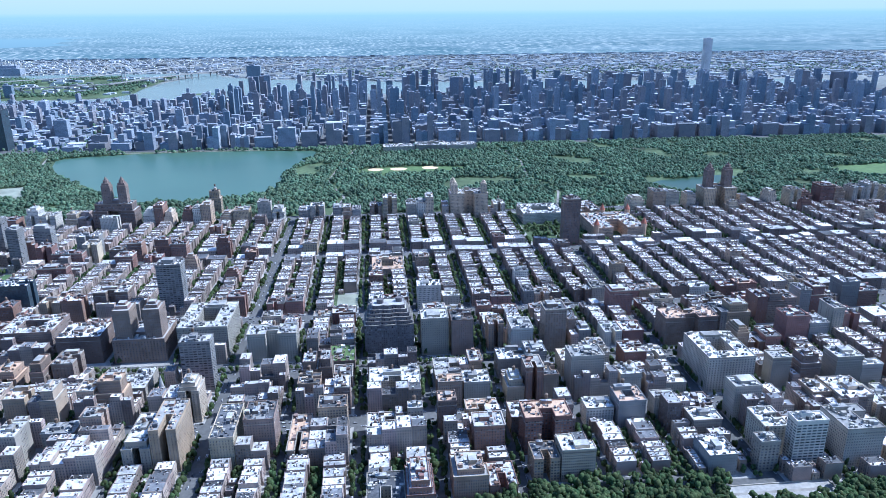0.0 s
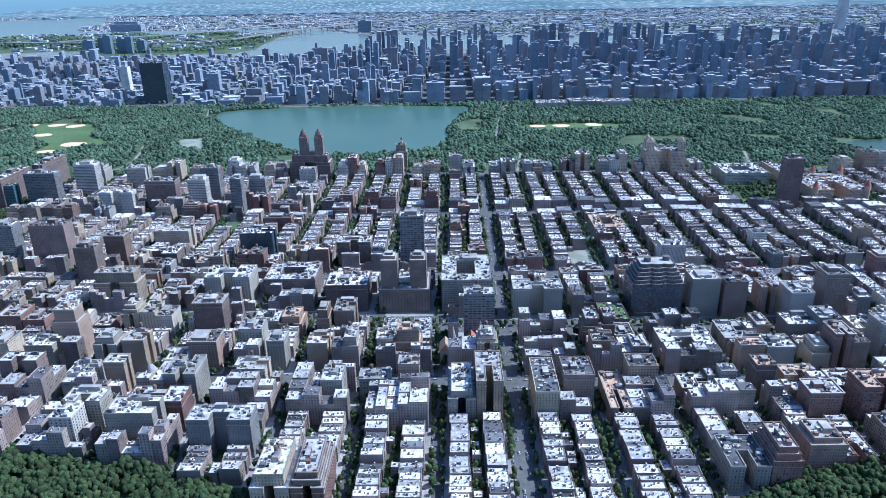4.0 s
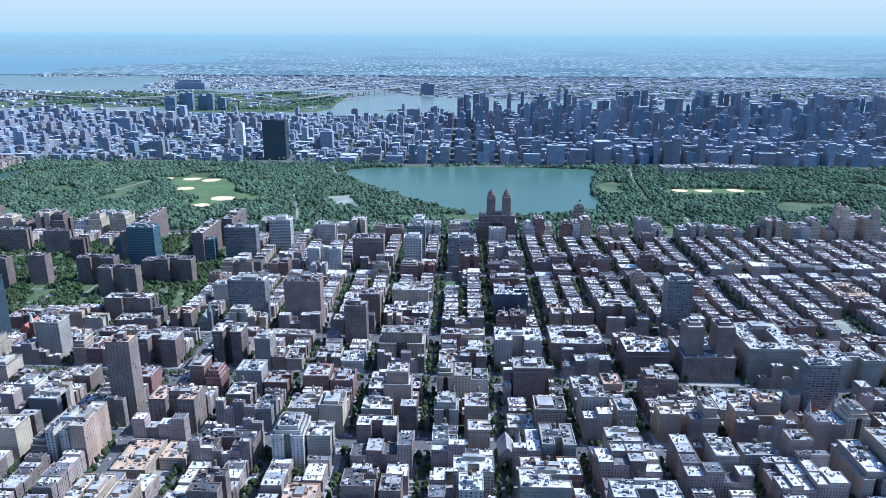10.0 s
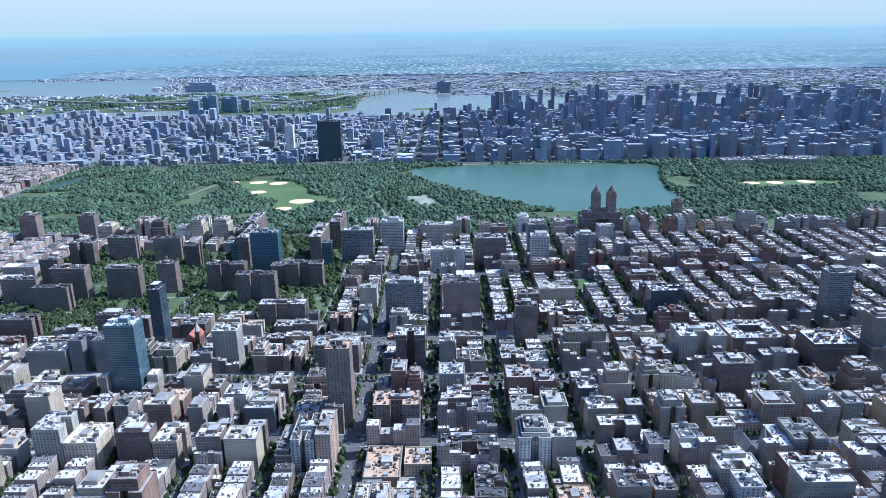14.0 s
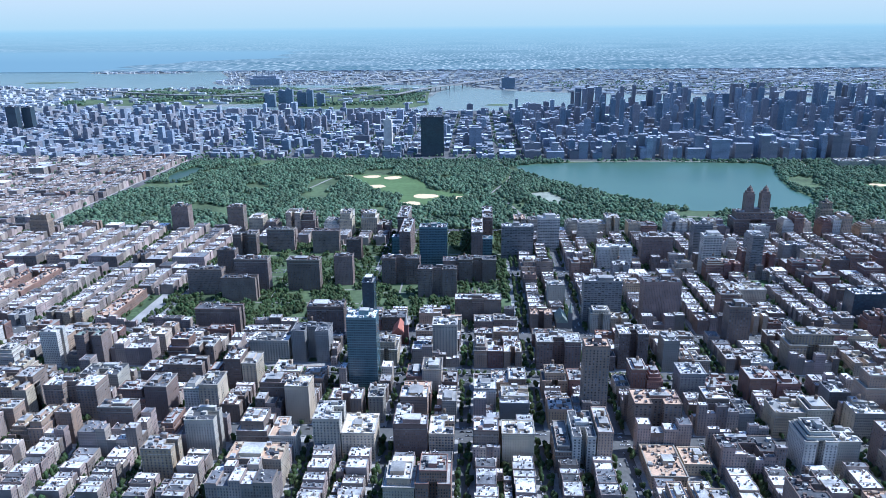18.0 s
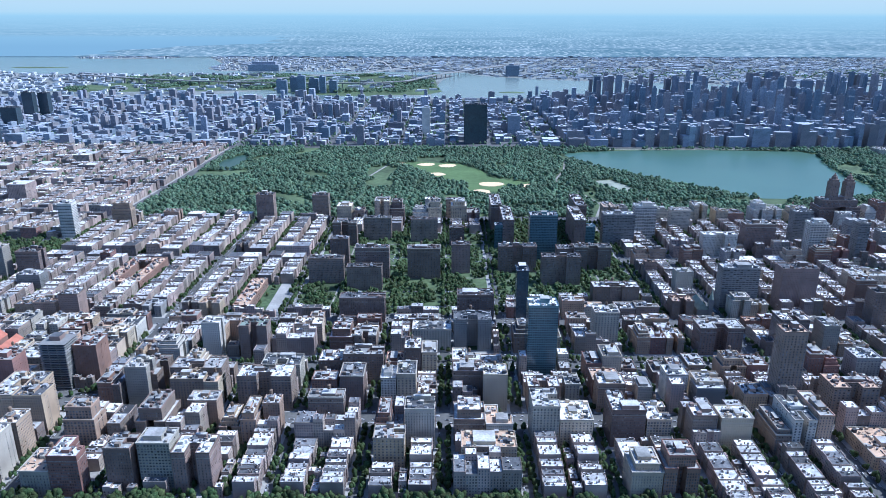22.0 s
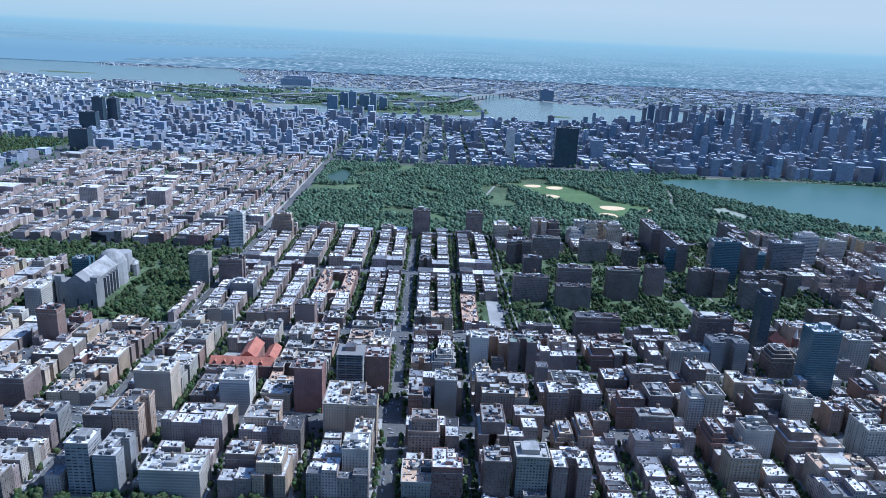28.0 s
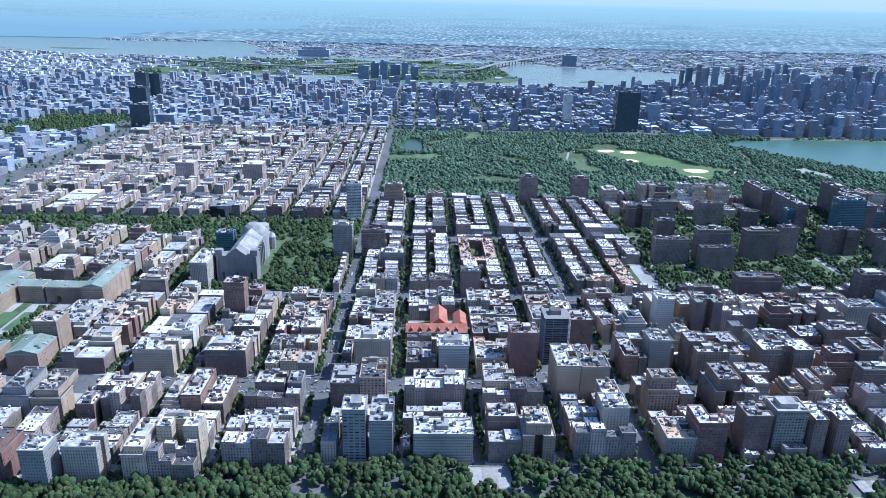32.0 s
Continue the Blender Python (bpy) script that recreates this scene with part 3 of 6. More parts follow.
def edge_panes(b, loop, z0, z1, step, floor=1.76, w=0.62, h=0.98, out=0.03, mat=0, party=1.0, seed=0):
    """Rows of panes on the walls of a loop; party is the share of columns kept on the side walls."""
    nz = int((z1 - z0 - 0.6) / floor)
    pr = random.Random(seed)
    for i in range(len(loop)):
        (ax, ay), (bx, by) = loop[i], loop[(i + 1) % len(loop)]
        ln = math.hypot(bx - ax, by - ay)
        dx, dy = (bx - ax) / ln, (by - ay) / ln
        if dx < -0.5 or nz < 1:
            continue
        na = int((ln - 0.3) / step)
        for k in range(na):
            if abs(dy) > 0.5 and pr.random() > party:
                continue
            c = (k + 0.5) * ln / na
            px, py = ax + dx * (c - w / 2) + dy * out, ay + dy * (c - w / 2) - dx * out
            qx, qy = px + dx * w, py + dy * w
            for j in range(nz):
                z = z0 + 0.6 + j * floor
                m = b.n
                b.v += [(px, py, z), (qx, qy, z), (qx, qy, z + h), (px, py, z + h)]
                b.f.append((m, m + 1, m + 2, m + 3))
                b.m.append(mat)
                b.n += 4


def building(x0, x1, y0, y1, h, wall="brick_tan", roof="roof_silver", shape="box", name="", z=0.15, tank=True, steps=0, category="", group="", label="", step=1.36, loops=None, tower=False):
    """A flat-roofed building: walls with parapet, roof, cornice, panes, roof houses and a water tank."""
    r = random.Random(int(x0 * 31 + y0 * 17 + h * 7))
    if not name:
        name = "apartment_tower" if h > 30 else "stone_apartment_building" if wall in ("limestone", "white_brick", "concrete", "brick_buff") and shape not in "UHO" and h >= 12 else "tenement" if h < 12 else "courtyard_building" if shape in "UHO" else "apartment_building"
    category = category or name.replace("_", " ")
    wb, pb = Build(wall), Build("curtain_pane" if wall in ("dark_glass", "blue_glass") else "window")
    rbs, cbs, belt = [], [], Build("limestone")
    FOOT.append((x0, x1, y0, y1))
    step, wide, high = step * r.uniform(0.78, 1.15), r.uniform(0.42, 0.62), r.uniform(0.82, 1.0)
    if r.random() < 0.22:
        step, wide = step * 1.4, wide * 1.75
    if h > 28 and wall in ("concrete", "white_brick"):
        step, wide, high = 2.6, 2.2, 0.86
    party = r.choice((1.0, 1.0, 0.55, 0.3)) if h < 30 and x1 - x0 < 22 else 1.0
    zb, rect = z, (x0, x1, y0, y1)
    low, trim = r.uniform(0.7, 0.86), r.random()
    rects = []
    for s in range(steps + 1):
        rb, cb = Build(roof), Build("limestone" if wall not in ("concrete", "dark_glass", "blue_glass") and trim < 0.4 else wall)
        rbs.append(rb)
        cbs.append(cb)
        zt = z + h * ((low + (1 - low) * s / steps) if steps else 1.0)
        ls = (loops if loops and s == 0 else outline(shape if s == 0 else "box", *rect))
        inner = [shell(wb, l, zb, zt, 0.55) for l in ls]
        if len(inner) == 2:
            o, q = inner
            q = [q[0], q[3], q[2], q[1]]
            rb.add([(*p, zt + 0.01) for p in o + q], [(i, (i + 1) % 4, 4 + (i + 1) % 4, 4 + i) for i in range(4)])
        else:
            rb.add([(*p, zt + 0.01) for p in inner[0]], [tuple(range(len(inner[0])))])
        if wall in ("dark_glass", "blue_glass"):
            edge_panes(pb, ls[0], zb, zt, 1.5, 1.76, 1.3, 1.1)
        else:
            for l in ls:
                edge_panes(pb, l, max(zb, z + 1.0), zt, step, w=wide, h=high, party=party, seed=int(h * 10))
        band(cb, ls[0], zt - 0.3, zt + 0.62, 0.14 + 0.3 * (trim < 0.3))
        if s == 0 and h > 16 and trim < 0.6 and wall not in ("dark_glass", "blue_glass"):
            band(belt, ls[0], zt - 3.2, zt - 2.9, 0.12)
        rects.append((rect, zt, ls))
        a = (0.12 if steps < 2 else 0.09) * min(x1 - x0, y1 - y0)
        rect, zb = (rect[0] + a, rect[1] - a, rect[2] + a, rect[3] - a), zt
    floors = max(2, round(h / 1.76))
    ob = thing(name, wb, label or "%s %s of %d storeys with %s roof" % (WORDS.get(wall, "brick"), name.replace("_", " ").replace("stone ", ""), floors, ROOFWORDS.get(roof, "flat")), category, group)
    for k in rbs:
        part("roof", k, ob, ROOFWORDS.get(roof, "") + " roof")
    part("window_panes", pb, ob, "dark window panes in rows", kind="stuff")
    for k in cbs:
        part("cornice", k, ob, "projecting cornice")
    if belt.n:
        part("belt_course", belt, ob, "pale stone belt course")
    (a, c, d, e), zt, ls = rects[-1]
    if shape in ("U", "O", "H", "J") and len(ls[0]) + 4 * (len(ls) - 1) > 4:
        d = e - (e - d) * (0.28 if shape != "H" else 0.62)
        if shape == "H":
            e = d + (e - d) * 0.5
        if shape == "J":
            d, c = e - (e - d) * 0.95, c
    elif shape == "L" and len(ls[0]) > 4:
        e = d + (e - d) * 0.5
    w, dd = c - a, e - d
    kx, ky, kw, kd, kh = (a + c) / 2, (d + e) / 2, 0, 0, 0
    if w > 4 and dd > 3.5:
        kx, ky = a + w * r.uniform(0.35, 0.62), d + dd * r.uniform(0.42, 0.58)
        kw, kd, kh = min(3.2, max(1.2, w * r.uniform(0.1, 0.17))), min(3.2, max(1.1, dd * r.uniform(0.14, 0.22))), r.uniform(1.7, 2.8) * (1.5 if h > 30 else 1)
        if r.random() < 0.35 and h > 13:
            kw, kd = min(w * 0.36, kw * 1.9), min(dd * 0.36, kd * 1.7)
            kx, ky = min(max(kx, a + kw + 1), c - kw - 1), min(max(ky, d + kd + 1), e - kd - 1)
        kb = Build(wall, "roof_gravel")
        kb.box(kx - kw, kx + kw, ky - kd, ky + kd, zt + 0.01, zt + kh, 0, 1)
        part("bulkhead", kb, ob, "roof house over stair and lift")
        if tank and 13 < h < 40 and r.random() < 0.6:
            water_tank(ob, kx, ky, zt + kh, r.uniform(0.85, 1.15))
    if r.random() < 0.12 and steps == 0 and len(ls[0]) == 4 and w > 9:
        q = Build(r.choice(("roof_tar", "roof_gravel", "roof_gravel")))
        f0, f1 = sorted((r.uniform(0.05, 0.95), r.uniform(0.05, 0.95)))
        q.box(a + 0.4 + (w - 0.8) * f0, a + 0.4 + (w - 0.8) * f1, d + 0.4, e - 0.4 - (dd - 0.8) * r.choice((0, 0, 0.45)), zt + 0.012, zt + 0.05)
        part("roof_patch", q, ob, "darker patched roofing")
    ub = Build("steel", "roof_gravel", "roof_tar", "roof_silver", wall)
    for _ in range(9 if kw else 0):
        ux, uy = kx + r.uniform(-1, 1) * (kw + 1.6), ky + r.uniform(-1, 1) * (kd + 1.6)
        if inside(ux, uy, inset(ls[0], 1.2)) and not (abs(ux - kx) < kw + 0.7 and abs(uy - ky) < kd + 0.7):
            ub.box(ux - r.uniform(0.3, 0.7), ux + r.uniform(0.3, 0.7), uy - r.uniform(0.3, 0.7), uy + r.uniform(0.3, 0.7), zt + 0.06, zt + r.uniform(0.7, 2.2), r.choice((1, 2, 2, 4)))
    for (ra, rc, rd, re), rz, rl in rects[-1:]:
        solid = inset(rl[0], 1.0)
        hole = inset(rl[1], 1.0)[::-1] if len(rl) > 1 else None
        for _ in range(int(8 + (rc - ra) * (re - rd) / 8)):
            ux, uy = r.uniform(ra + 0.8, rc - 0.8), r.uniform(rd + 0.8, re - 0.8)
            if not inside(ux, uy, solid) or (hole and inside(ux, uy, hole)) or (abs(ux - kx) < kw + 0.9 and abs(uy - ky) < kd + 0.9):
                continue
            s1, s2, s3 = r.uniform(0.2, 0.85), r.uniform(0.2, 0.85), r.uniform(0.3, 1.4)
            if r.random() < 0.14:
                s1, s2, s3 = r.uniform(0.9, 1.4), r.uniform(0.8, 1.2), r.uniform(1.4, 2.2)
            elif r.random() < 0.2:
                s1, s2, s3 = r.choice(((1.7, 0.14, 0.35), (0.14, 1.5, 0.35), (0.9, 0.9, 0.16)))
                if not (inside(ux - s1, uy - s2, solid) and inside(ux + s1, uy + s2, solid)):
                    continue
            ub.box(ux - s1, ux + s1, uy - s2, uy + s2, rz + 0.01, rz + s3, r.choice((0, 1, 2, 2, 2, 3, 4, 4, 4)))
    if ub.n:
        part("roof_vents", ub, ob, "vents, skylights and hatches", kind="stuff")
    return ob


def taken(x0, x1, y0, y1):
    return any(x0 < q[1] and x1 > q[0] and y0 < q[3] and y1 > q[2] for q in LANDMARKS)


row_count = 0
terraces = Build("row_wall", "row_roof_light", "row_roof_dark", "window")


def houses(x0, x1, y0, y1, tall=9.0, wide=3.4, rows=("row_roof_light", "row_roof_dark"), near=False):
    """A terrace of row houses along y, roofs alternating light and dark, each with its own height."""
    global row_count
    y = y0
    b = terraces
    while y < y1 - wide * 0.6:
        w = min(wide * rng.uniform(0.85, 1.6), y1 - y)
        h = tall * rng.uniform(0.85, 1.15)
        xa, xb = x0 + rng.uniform(0, 1.2), x1 - rng.uniform(0, 1.2)
        if not taken(xa, xb, y, y + w):
            own = near and row_count < 300
            t = Build("row_wall", *rows, "window") if own else b
            k = 1 if rng.random() < 0.76 else 2
            FOOT.append((xa, xb, y, y + w))
            t.box(xa, xb, y, y + w - 0.05, 0.15, 0.15 + h, 0, k)
            t.box(xa, xb, y, y + 0.18, 0.15 + h, h + 0.38, 0)
            t.box(xa, xa + 0.3, y + 0.18, y + w - 0.05, 0.15 + h, h + 0.6, 0)
            t.box(xb - 0.3, xb, y + 0.18, y + w - 0.05, 0.15 + h, h + 0.6, 0)
            for _ in range(6):
                vx, vy = rng.uniform(xa + 0.6, xb - 1.6), rng.uniform(y + 0.4, max(y + 0.5, y + w - 1.2))
                t.box(vx, vx + rng.uniform(0.4, 1.1), vy, vy + rng.uniform(0.4, 0.9), 0.15 + h, 0.15 + h + rng.uniform(0.5, 1.6), 0, rng.choice((1, 2)))
            if near:
                t.panes(xa, xb, y, y + w - 0.05, 0.3, 0.15 + h, "sn", 1.2, 1.85, 0.6, 1.0, 3)
            if own:
                row_count += 1
                thing("row_house", t, "narrow brick row house with a flat %s roof" % ("silver" if k == 1 else "tar"), "row house", "row houses")
        y += w


street_trees, yard_trees = [], []


tenements = Build("row_wall", "row_roof_light", "row_roof_dark", "window")


def pick_wall(weights):
    return rng.choices(WALLS, weights)[0]


def pick_roof():
    return rng.choices(["roof_silver", "roof_gravel", "roof_tar", "roof_tan"], [44, 26, 24, 6])[0]


def walk_up(a, c, d, e, h):
    """A plain low house with parapets, panes and roof vents, joined with its neighbours."""
    FOOT.append((a, c, d, e))
    k = 1 if rng.random() < 0.66 else 2
    tenements.box(a, c, d, e, 0.15, h, 0, k)
    for q in ((a, c, d, d + 0.25), (a, a + 0.25, d + 0.25, e), (c - 0.25, c, d + 0.25, e)):
        tenements.box(*q, h, h + 0.4, 0)
    for _ in range(int(1 + (c - a) * (e - d) / 14)):
        vx, vy, s = rng.uniform(a + 0.5, c - 1.2), rng.uniform(d + 0.5, e - 1.2), rng.uniform(0.4, 1.0)
        tenements.box(vx, min(c - 0.3, vx + s), vy, min(e - 0.1, vy + rng.uniform(0.4, 1.0)), h, h + rng.uniform(0.4, 1.6), 0, rng.choice((1, 2)))
    edge_panes(tenements, [(a, d), (c, d), (c, e), (a, e)], 0.6, h, 1.3, mat=3)


def infill(x0, x1, y0, y1, lo=8, hi=14):
    """Low buildings on what is left of a plot beside a larger neighbour, in ever smaller lots."""
    if x1 - x0 < 3 or y1 - y0 < 3:
        return
    if not taken(x0, x1, y0, y1):
        if x1 - x0 < 11 and y1 - y0 < 13:
            walk_up(x0, x1 - 0.1, y0, y1 - 0.1, rng.uniform(lo, hi) * (0.7 if x1 - x0 < 5 else 1))
            return
    if x1 - x0 >= y1 - y0:
        m = (x0 + x1) / 2
        infill(x0, m, y0, y1, lo, hi)
        infill(m, x1, y0, y1, lo, hi)
    else:
        m = (y0 + y1) / 2
        infill(x0, x1, y0, m, lo, hi)
        infill(x0, x1, m, y1, lo, hi)


def fill_gaps(x0, x1, y0, y1):
    """Whatever is still bare inside a block: back buildings by the avenues, mostly trees in the yards."""
    near = [q for q in FOOT + LANDMARKS if q[0] < x1 and q[1] > x0 and q[2] < y1 and q[3] > y0]

    def free(a, c, d, e):
        return not any(a < q[1] and c > q[0] and d < q[3] and e > q[2] for q in near)
    for s in (8.4, 4.2):
        for i in range(int((x1 - x0) / s)):
            for j in range(int((y1 - y0) / s)):
                a, d = x0 + i * s, y0 + j * s
                if not free(a, a + s, d, d + s):
                    continue
                edge = min(d - y0, y1 - d - s) < 17 or min(a - x0, x1 - a - s) < 3
                u = rng.random()
                if u < (0.9 if edge else 0.3):
                    walk_up(a, a + s - 0.05, d, d + s - 0.05, rng.uniform(8, 15) if s > 5 and edge else rng.uniform(3.5, 8))
                    near.append((a, a + s, d, d + s))
                elif s < 5 and u < 0.97:
                    yard_trees.append((a + rng.uniform(1, 3), d + rng.uniform(1, 3), 0.15, rng.uniform(2.2, 3.7), rng.uniform(3.8, 6.0), rng.uniform(0, 6), rng.randrange(3)))


def apartments(x0, x1, y0, y1, lo, hi, weights, split=0, **kw):
    """Apartment houses side by side along x, filling the frontage."""
    split = split or max(1, round((x1 - x0) / rng.uniform(10, 22)))
    xs = [x0] + [x0 + (x1 - x0) * (i + rng.uniform(-0.16, 0.16)) / split for i in range(1, split)] + [x1]
    for a, c in zip(xs, xs[1:]):
        if c - a < 4:
            continue
        if taken(a, c, y0, y1):
            infill(a, c, y0, y1, min(lo * 0.75, 14), min(hi * 0.85, 21))
            continue
        h = rng.uniform(lo, hi) if rng.random() < 0.82 else rng.uniform(8, lo)
        if h < 12.5 and (y0 > 570 or a < -1250 or a > 330):
            k = 1 if rng.random() < 0.68 else 2
            FOOT.append((a, c, y0, y1))
            c, e = c - 0.3, y1 - rng.uniform(0, 2)
            tenements.box(a, c, y0, e, 0.15, h, 0, k)
            for q in ((a, c, y0, y0 + 0.25), (a, a + 0.25, y0 + 0.25, e), (c - 0.25, c, y0 + 0.25, e)):
                tenements.box(*q, h, h + 0.4, 0)
            for _ in range(3):
                vx, vy = rng.uniform(a + 0.8, c - 1.8), rng.uniform(y0 + 0.8, max(y0 + 1, e - 2))
                tenements.box(vx, vx + rng.uniform(0.5, 1.4), vy, vy + rng.uniform(0.5, 1.4), h, h + rng.uniform(0.5, 1.6), 0, rng.choice((1, 2)))
            edge_panes(tenements, [(a, y0), (c, y0), (c, e), (a, e)], 0.6, h, 1.7, mat=3)
            continue
        building(a + rng.uniform(0, 0.4), c - rng.uniform(0.1, 0.6), y0 + rng.uniform(0, 0.8), y1 - rng.uniform(0, 2.5), h, pick_wall(weights), pick_roof(),
                 rng.choices(["box", "U", "H", "O", "L", "J"], [26, 17, 16, 8, 11, 22])[0], steps=rng.choice((1, 1, 2)) if rng.random() < 0.42 and h > 16 else 0, **kw)


def row_pair(x0, x1, y0, y1, tall, near=False, wide=3.4):
    d = (x1 - x0) * 0.39
    houses(x0 + 0.8, x0 + d, y0, y1, tall, wide, near=near)
    houses(x1 - d, x1 - 0.8, y0, y1, tall, wide, near=near)
    y = y0 + 2
    while y < y1 - 2:
        if rng.random() < 0.75 and not taken(x0 + d, x1 - d, y - 2, y + 2):
            yard_trees.append(((x0 + x1) / 2 + rng.uniform(-3, 3), y, 0.15, rng.uniform(2.2, 3.9), rng.uniform(3.8, 6.4), rng.uniform(0, 6), rng.randrange(3)))
        y += rng.uniform(2.2, 5)

# ---- buildings that stand out ----
def block(x0, x1, y, d, h, wall, roof):
    """A building known by itself: x from x0 to x1, its front at y, d deep, h high."""
    x0, x1 = x0 + 0.5, x1 - 0.5
    LANDMARKS.append((x0 - 0.6, x1 + 0.6, y - 0.6, y + d + 0.6))
    shape = "O" if d > 30 else "box" if h > 28 else ("U", "H", "J", "box")[int(x0 + y) % 4] if x1 - x0 > 18 else ("box", "J")[int(x0) % 2]
    nm = "apartment_tower" if h > 30 else "slab_block" if wall == "brick_brown" and roof == "roof_tar" else ""
    building(x0, x1, y, y + d, h, wall, roof, shape, nm, steps=3 if (wall, d) == ("dark_glass", 24) else 1 if h > 26 and wall == "brick_tan" else 0)


block(-547, -515, 572, 13, 39, "concrete", "roof_silver")
block(-499, -468, 568, 15, 40, "brick_brown", "roof_tar")
block(-609, -574, 751, 13, 36, "concrete", "roof_silver")
block(-568, -543, 779, 14, 38, "white_brick", "roof_silver")
block(-512, -476, 716, 12, 24, "white_brick", "roof_silver")
block(-520, -497, 802, 13, 27, "limestone", "roof_gravel")
block(-466, -433, 725, 14, 33, "brick_brown", "roof_silver")
block(-411, -392, 701, 13, 41, "white_brick", "roof_silver")
block(-410, -390, 738, 13, 43, "concrete", "roof_silver")
block(-366, -354, 695, 13, 43, "concrete", "roof_gravel")
block(-357, -339, 730, 12, 33, "concrete", "roof_gravel")
block(-694, -665, 706, 16, 47, "blue_glass", "roof_gravel")
block(-669, -622, 680, 14, 20, "brick_brown", "roof_tar")
block(-654, -614, 574, 14, 21, "brick_brown", "roof_silver")
block(-414, -381, 612, 18, 18, "brick_buff", "roof_gravel")
block(-418, -379, 575, 18, 11, "brick_brown", "roof_silver")
block(-325, -296, 579, 16, 27, "dark_glass", "roof_silver")
block(-325, -297, 656, 12, 15, "brick_red", "roof_tar")
block(-326, -296, 693, 12, 17, "brick_red", "roof_tar")
block(-318, -294, 735, 12, 22, "concrete", "roof_silver")
block(-321, -301, 811, 12, 21, "white_brick", "roof_silver")
block(-443, -425, 530, 13, 34, "brick_brown", "roof_gravel")
block(-437, -419, 568, 13, 30, "brick_red", "roof_gravel")
block(-570, -554, 414, 12, 54, "brick_brown", "roof_tan")
block(-1010, -988, 842, 14, 34, "brick_brown", "roof_tar")
block(-944, -923, 852, 14, 31, "brick_brown", "roof_tar")
block(-872, -840, 773, 10, 25, "brick_brown", "roof_tar")
block(-819, -788, 768, 10, 25, "brick_brown", "roof_tar")
block(-776, -759, 742, 11, 23, "brick_brown", "roof_tar")
block(-774, -755, 664, 11, 29, "brick_brown", "roof_tar")
block(-816, -784, 649, 11, 30, "brick_brown", "roof_tar")
block(-865, -832, 644, 11, 32, "brick_brown", "roof_tar")
block(-870, -837, 619, 11, 22, "brick_brown", "roof_tar")
block(-908, -874, 636, 11, 24, "brick_brown", "roof_tar")
block(-903, -876, 750, 11, 26, "brick_brown", "roof_tar")
block(-894, -875, 678, 11, 30, "brick_brown", "roof_tar")
block(-866, -828, 547, 13, 21, "brick_brown", "roof_tar")
block(-773, -744, 496, 16, 25, "concrete", "roof_tar")
block(-770, -740, 535, 14, 29, "brick_brown", "roof_tar")
block(-723, -702, 454, 15, 54, "blue_glass", "roof_silver")
block(-724, -714, 528, 13, 52, "dark_glass", "roof_gravel")
block(-928, -907, 479, 13, 27, "brick_brown", "copper")
block(-848, -820, 445, 14, 22, "brick_brown", "roof_gravel")
block(-894, -872, 505, 12, 17, "brick_buff", "roof_silver")
block(-804, -774, 494, 16, 18, "limestone", "roof_silver")
block(-806, -789, 868, 10, 23, "white_brick", "roof_silver")
block(-780, -764, 866, 10, 23, "brick_tan", "roof_gravel")
block(-728, -690, 668, 12, 26, "brick_brown", "roof_tar")
block(-690, -653, 634, 12, 27, "brick_brown", "roof_tar")
block(-653, -616, 673, 12, 24, "brick_brown", "roof_tar")
block(-645, -614, 578, 12, 20, "brick_brown", "roof_silver")
block(-727, -707, 745, 11, 25, "blue_glass", "roof_gravel")
block(-630, -618, 745, 11, 24, "blue_glass", "roof_gravel")
block(-668, -649, 499, 15, 30, "limestone", "roof_silver")
block(-573, -557, 608, 13, 22, "limestone", "roof_gravel")
block(-533, -511, 492, 16, 28, "brick_brown", "roof_silver")
block(-186, -165, 564, 14, 46, "concrete", "roof_silver")
block(-286, -246, 502, 34, 18, "brick_brown", "roof_silver")
block(-328, -293, 493, 24, 24, "limestone", "roof_silver")
block(-239, -210, 564, 16, 24, "brick_brown", "roof_silver")
block(-214, -198, 881, 13, 32, "brick_tan", "roof_gravel")
block(197, 216, 713, 13, 52, "brick_brown", "roof_gravel")
block(29, 50, 554, 14, 22, "white_brick", "roof_silver")
block(118, 135, 465, 16, 34, "brick_brown", "roof_tar")
block(27, 48, 470, 18, 29, "limestone", "roof_gravel")
block(49, 66, 467, 18, 28, "brick_brown", "roof_tar")
block(187, 207, 524, 14, 22, "brick_red", "roof_silver")
block(211, 253, 466, 20, 22, "brick_brown", "roof_tan")
block(-1187, -1164, 644, 14, 27, "brick_brown", "roof_tar")
block(-1213, -1194, 639, 12, 33, "limestone", "roof_silver")
block(-1167, -1145, 609, 14, 17, "concrete", "roof_silver")
block(-1175, -1151, 817, 12, 29, "brick_tan", "roof_silver")
block(-1214, -1197, 774, 12, 40, "white_brick", "roof_silver")
block(-1072, -1053, 417, 15, 31, "brick_red", "roof_gravel")
LANDMARKS.append((-1047.6, -1028.4, 434.4, 452.6))
block(-1029, -1012, 442, 17, 29, "brick_red", "roof_silver")
block(-1118, -1098, 412, 16, 24, "white_brick", "roof_silver")
block(-1172, -1148, 414, 17, 27, "brick_buff", "roof_silver")
block(-1276, -1260, 495, 12, 32, "brick_red", "roof_gravel")
block(-1322, -1305, 639, 12, 24, "blue_glass", "roof_gravel")
block(-1321, -1306, 558, 34, 24, "limestone", "roof_silver")
block(-1097, -1080, 550, 14, 22, "brick_brown", "roof_tar")
block(-1262, -1240, 317, 13, 26, "brick_buff", "roof_silver")
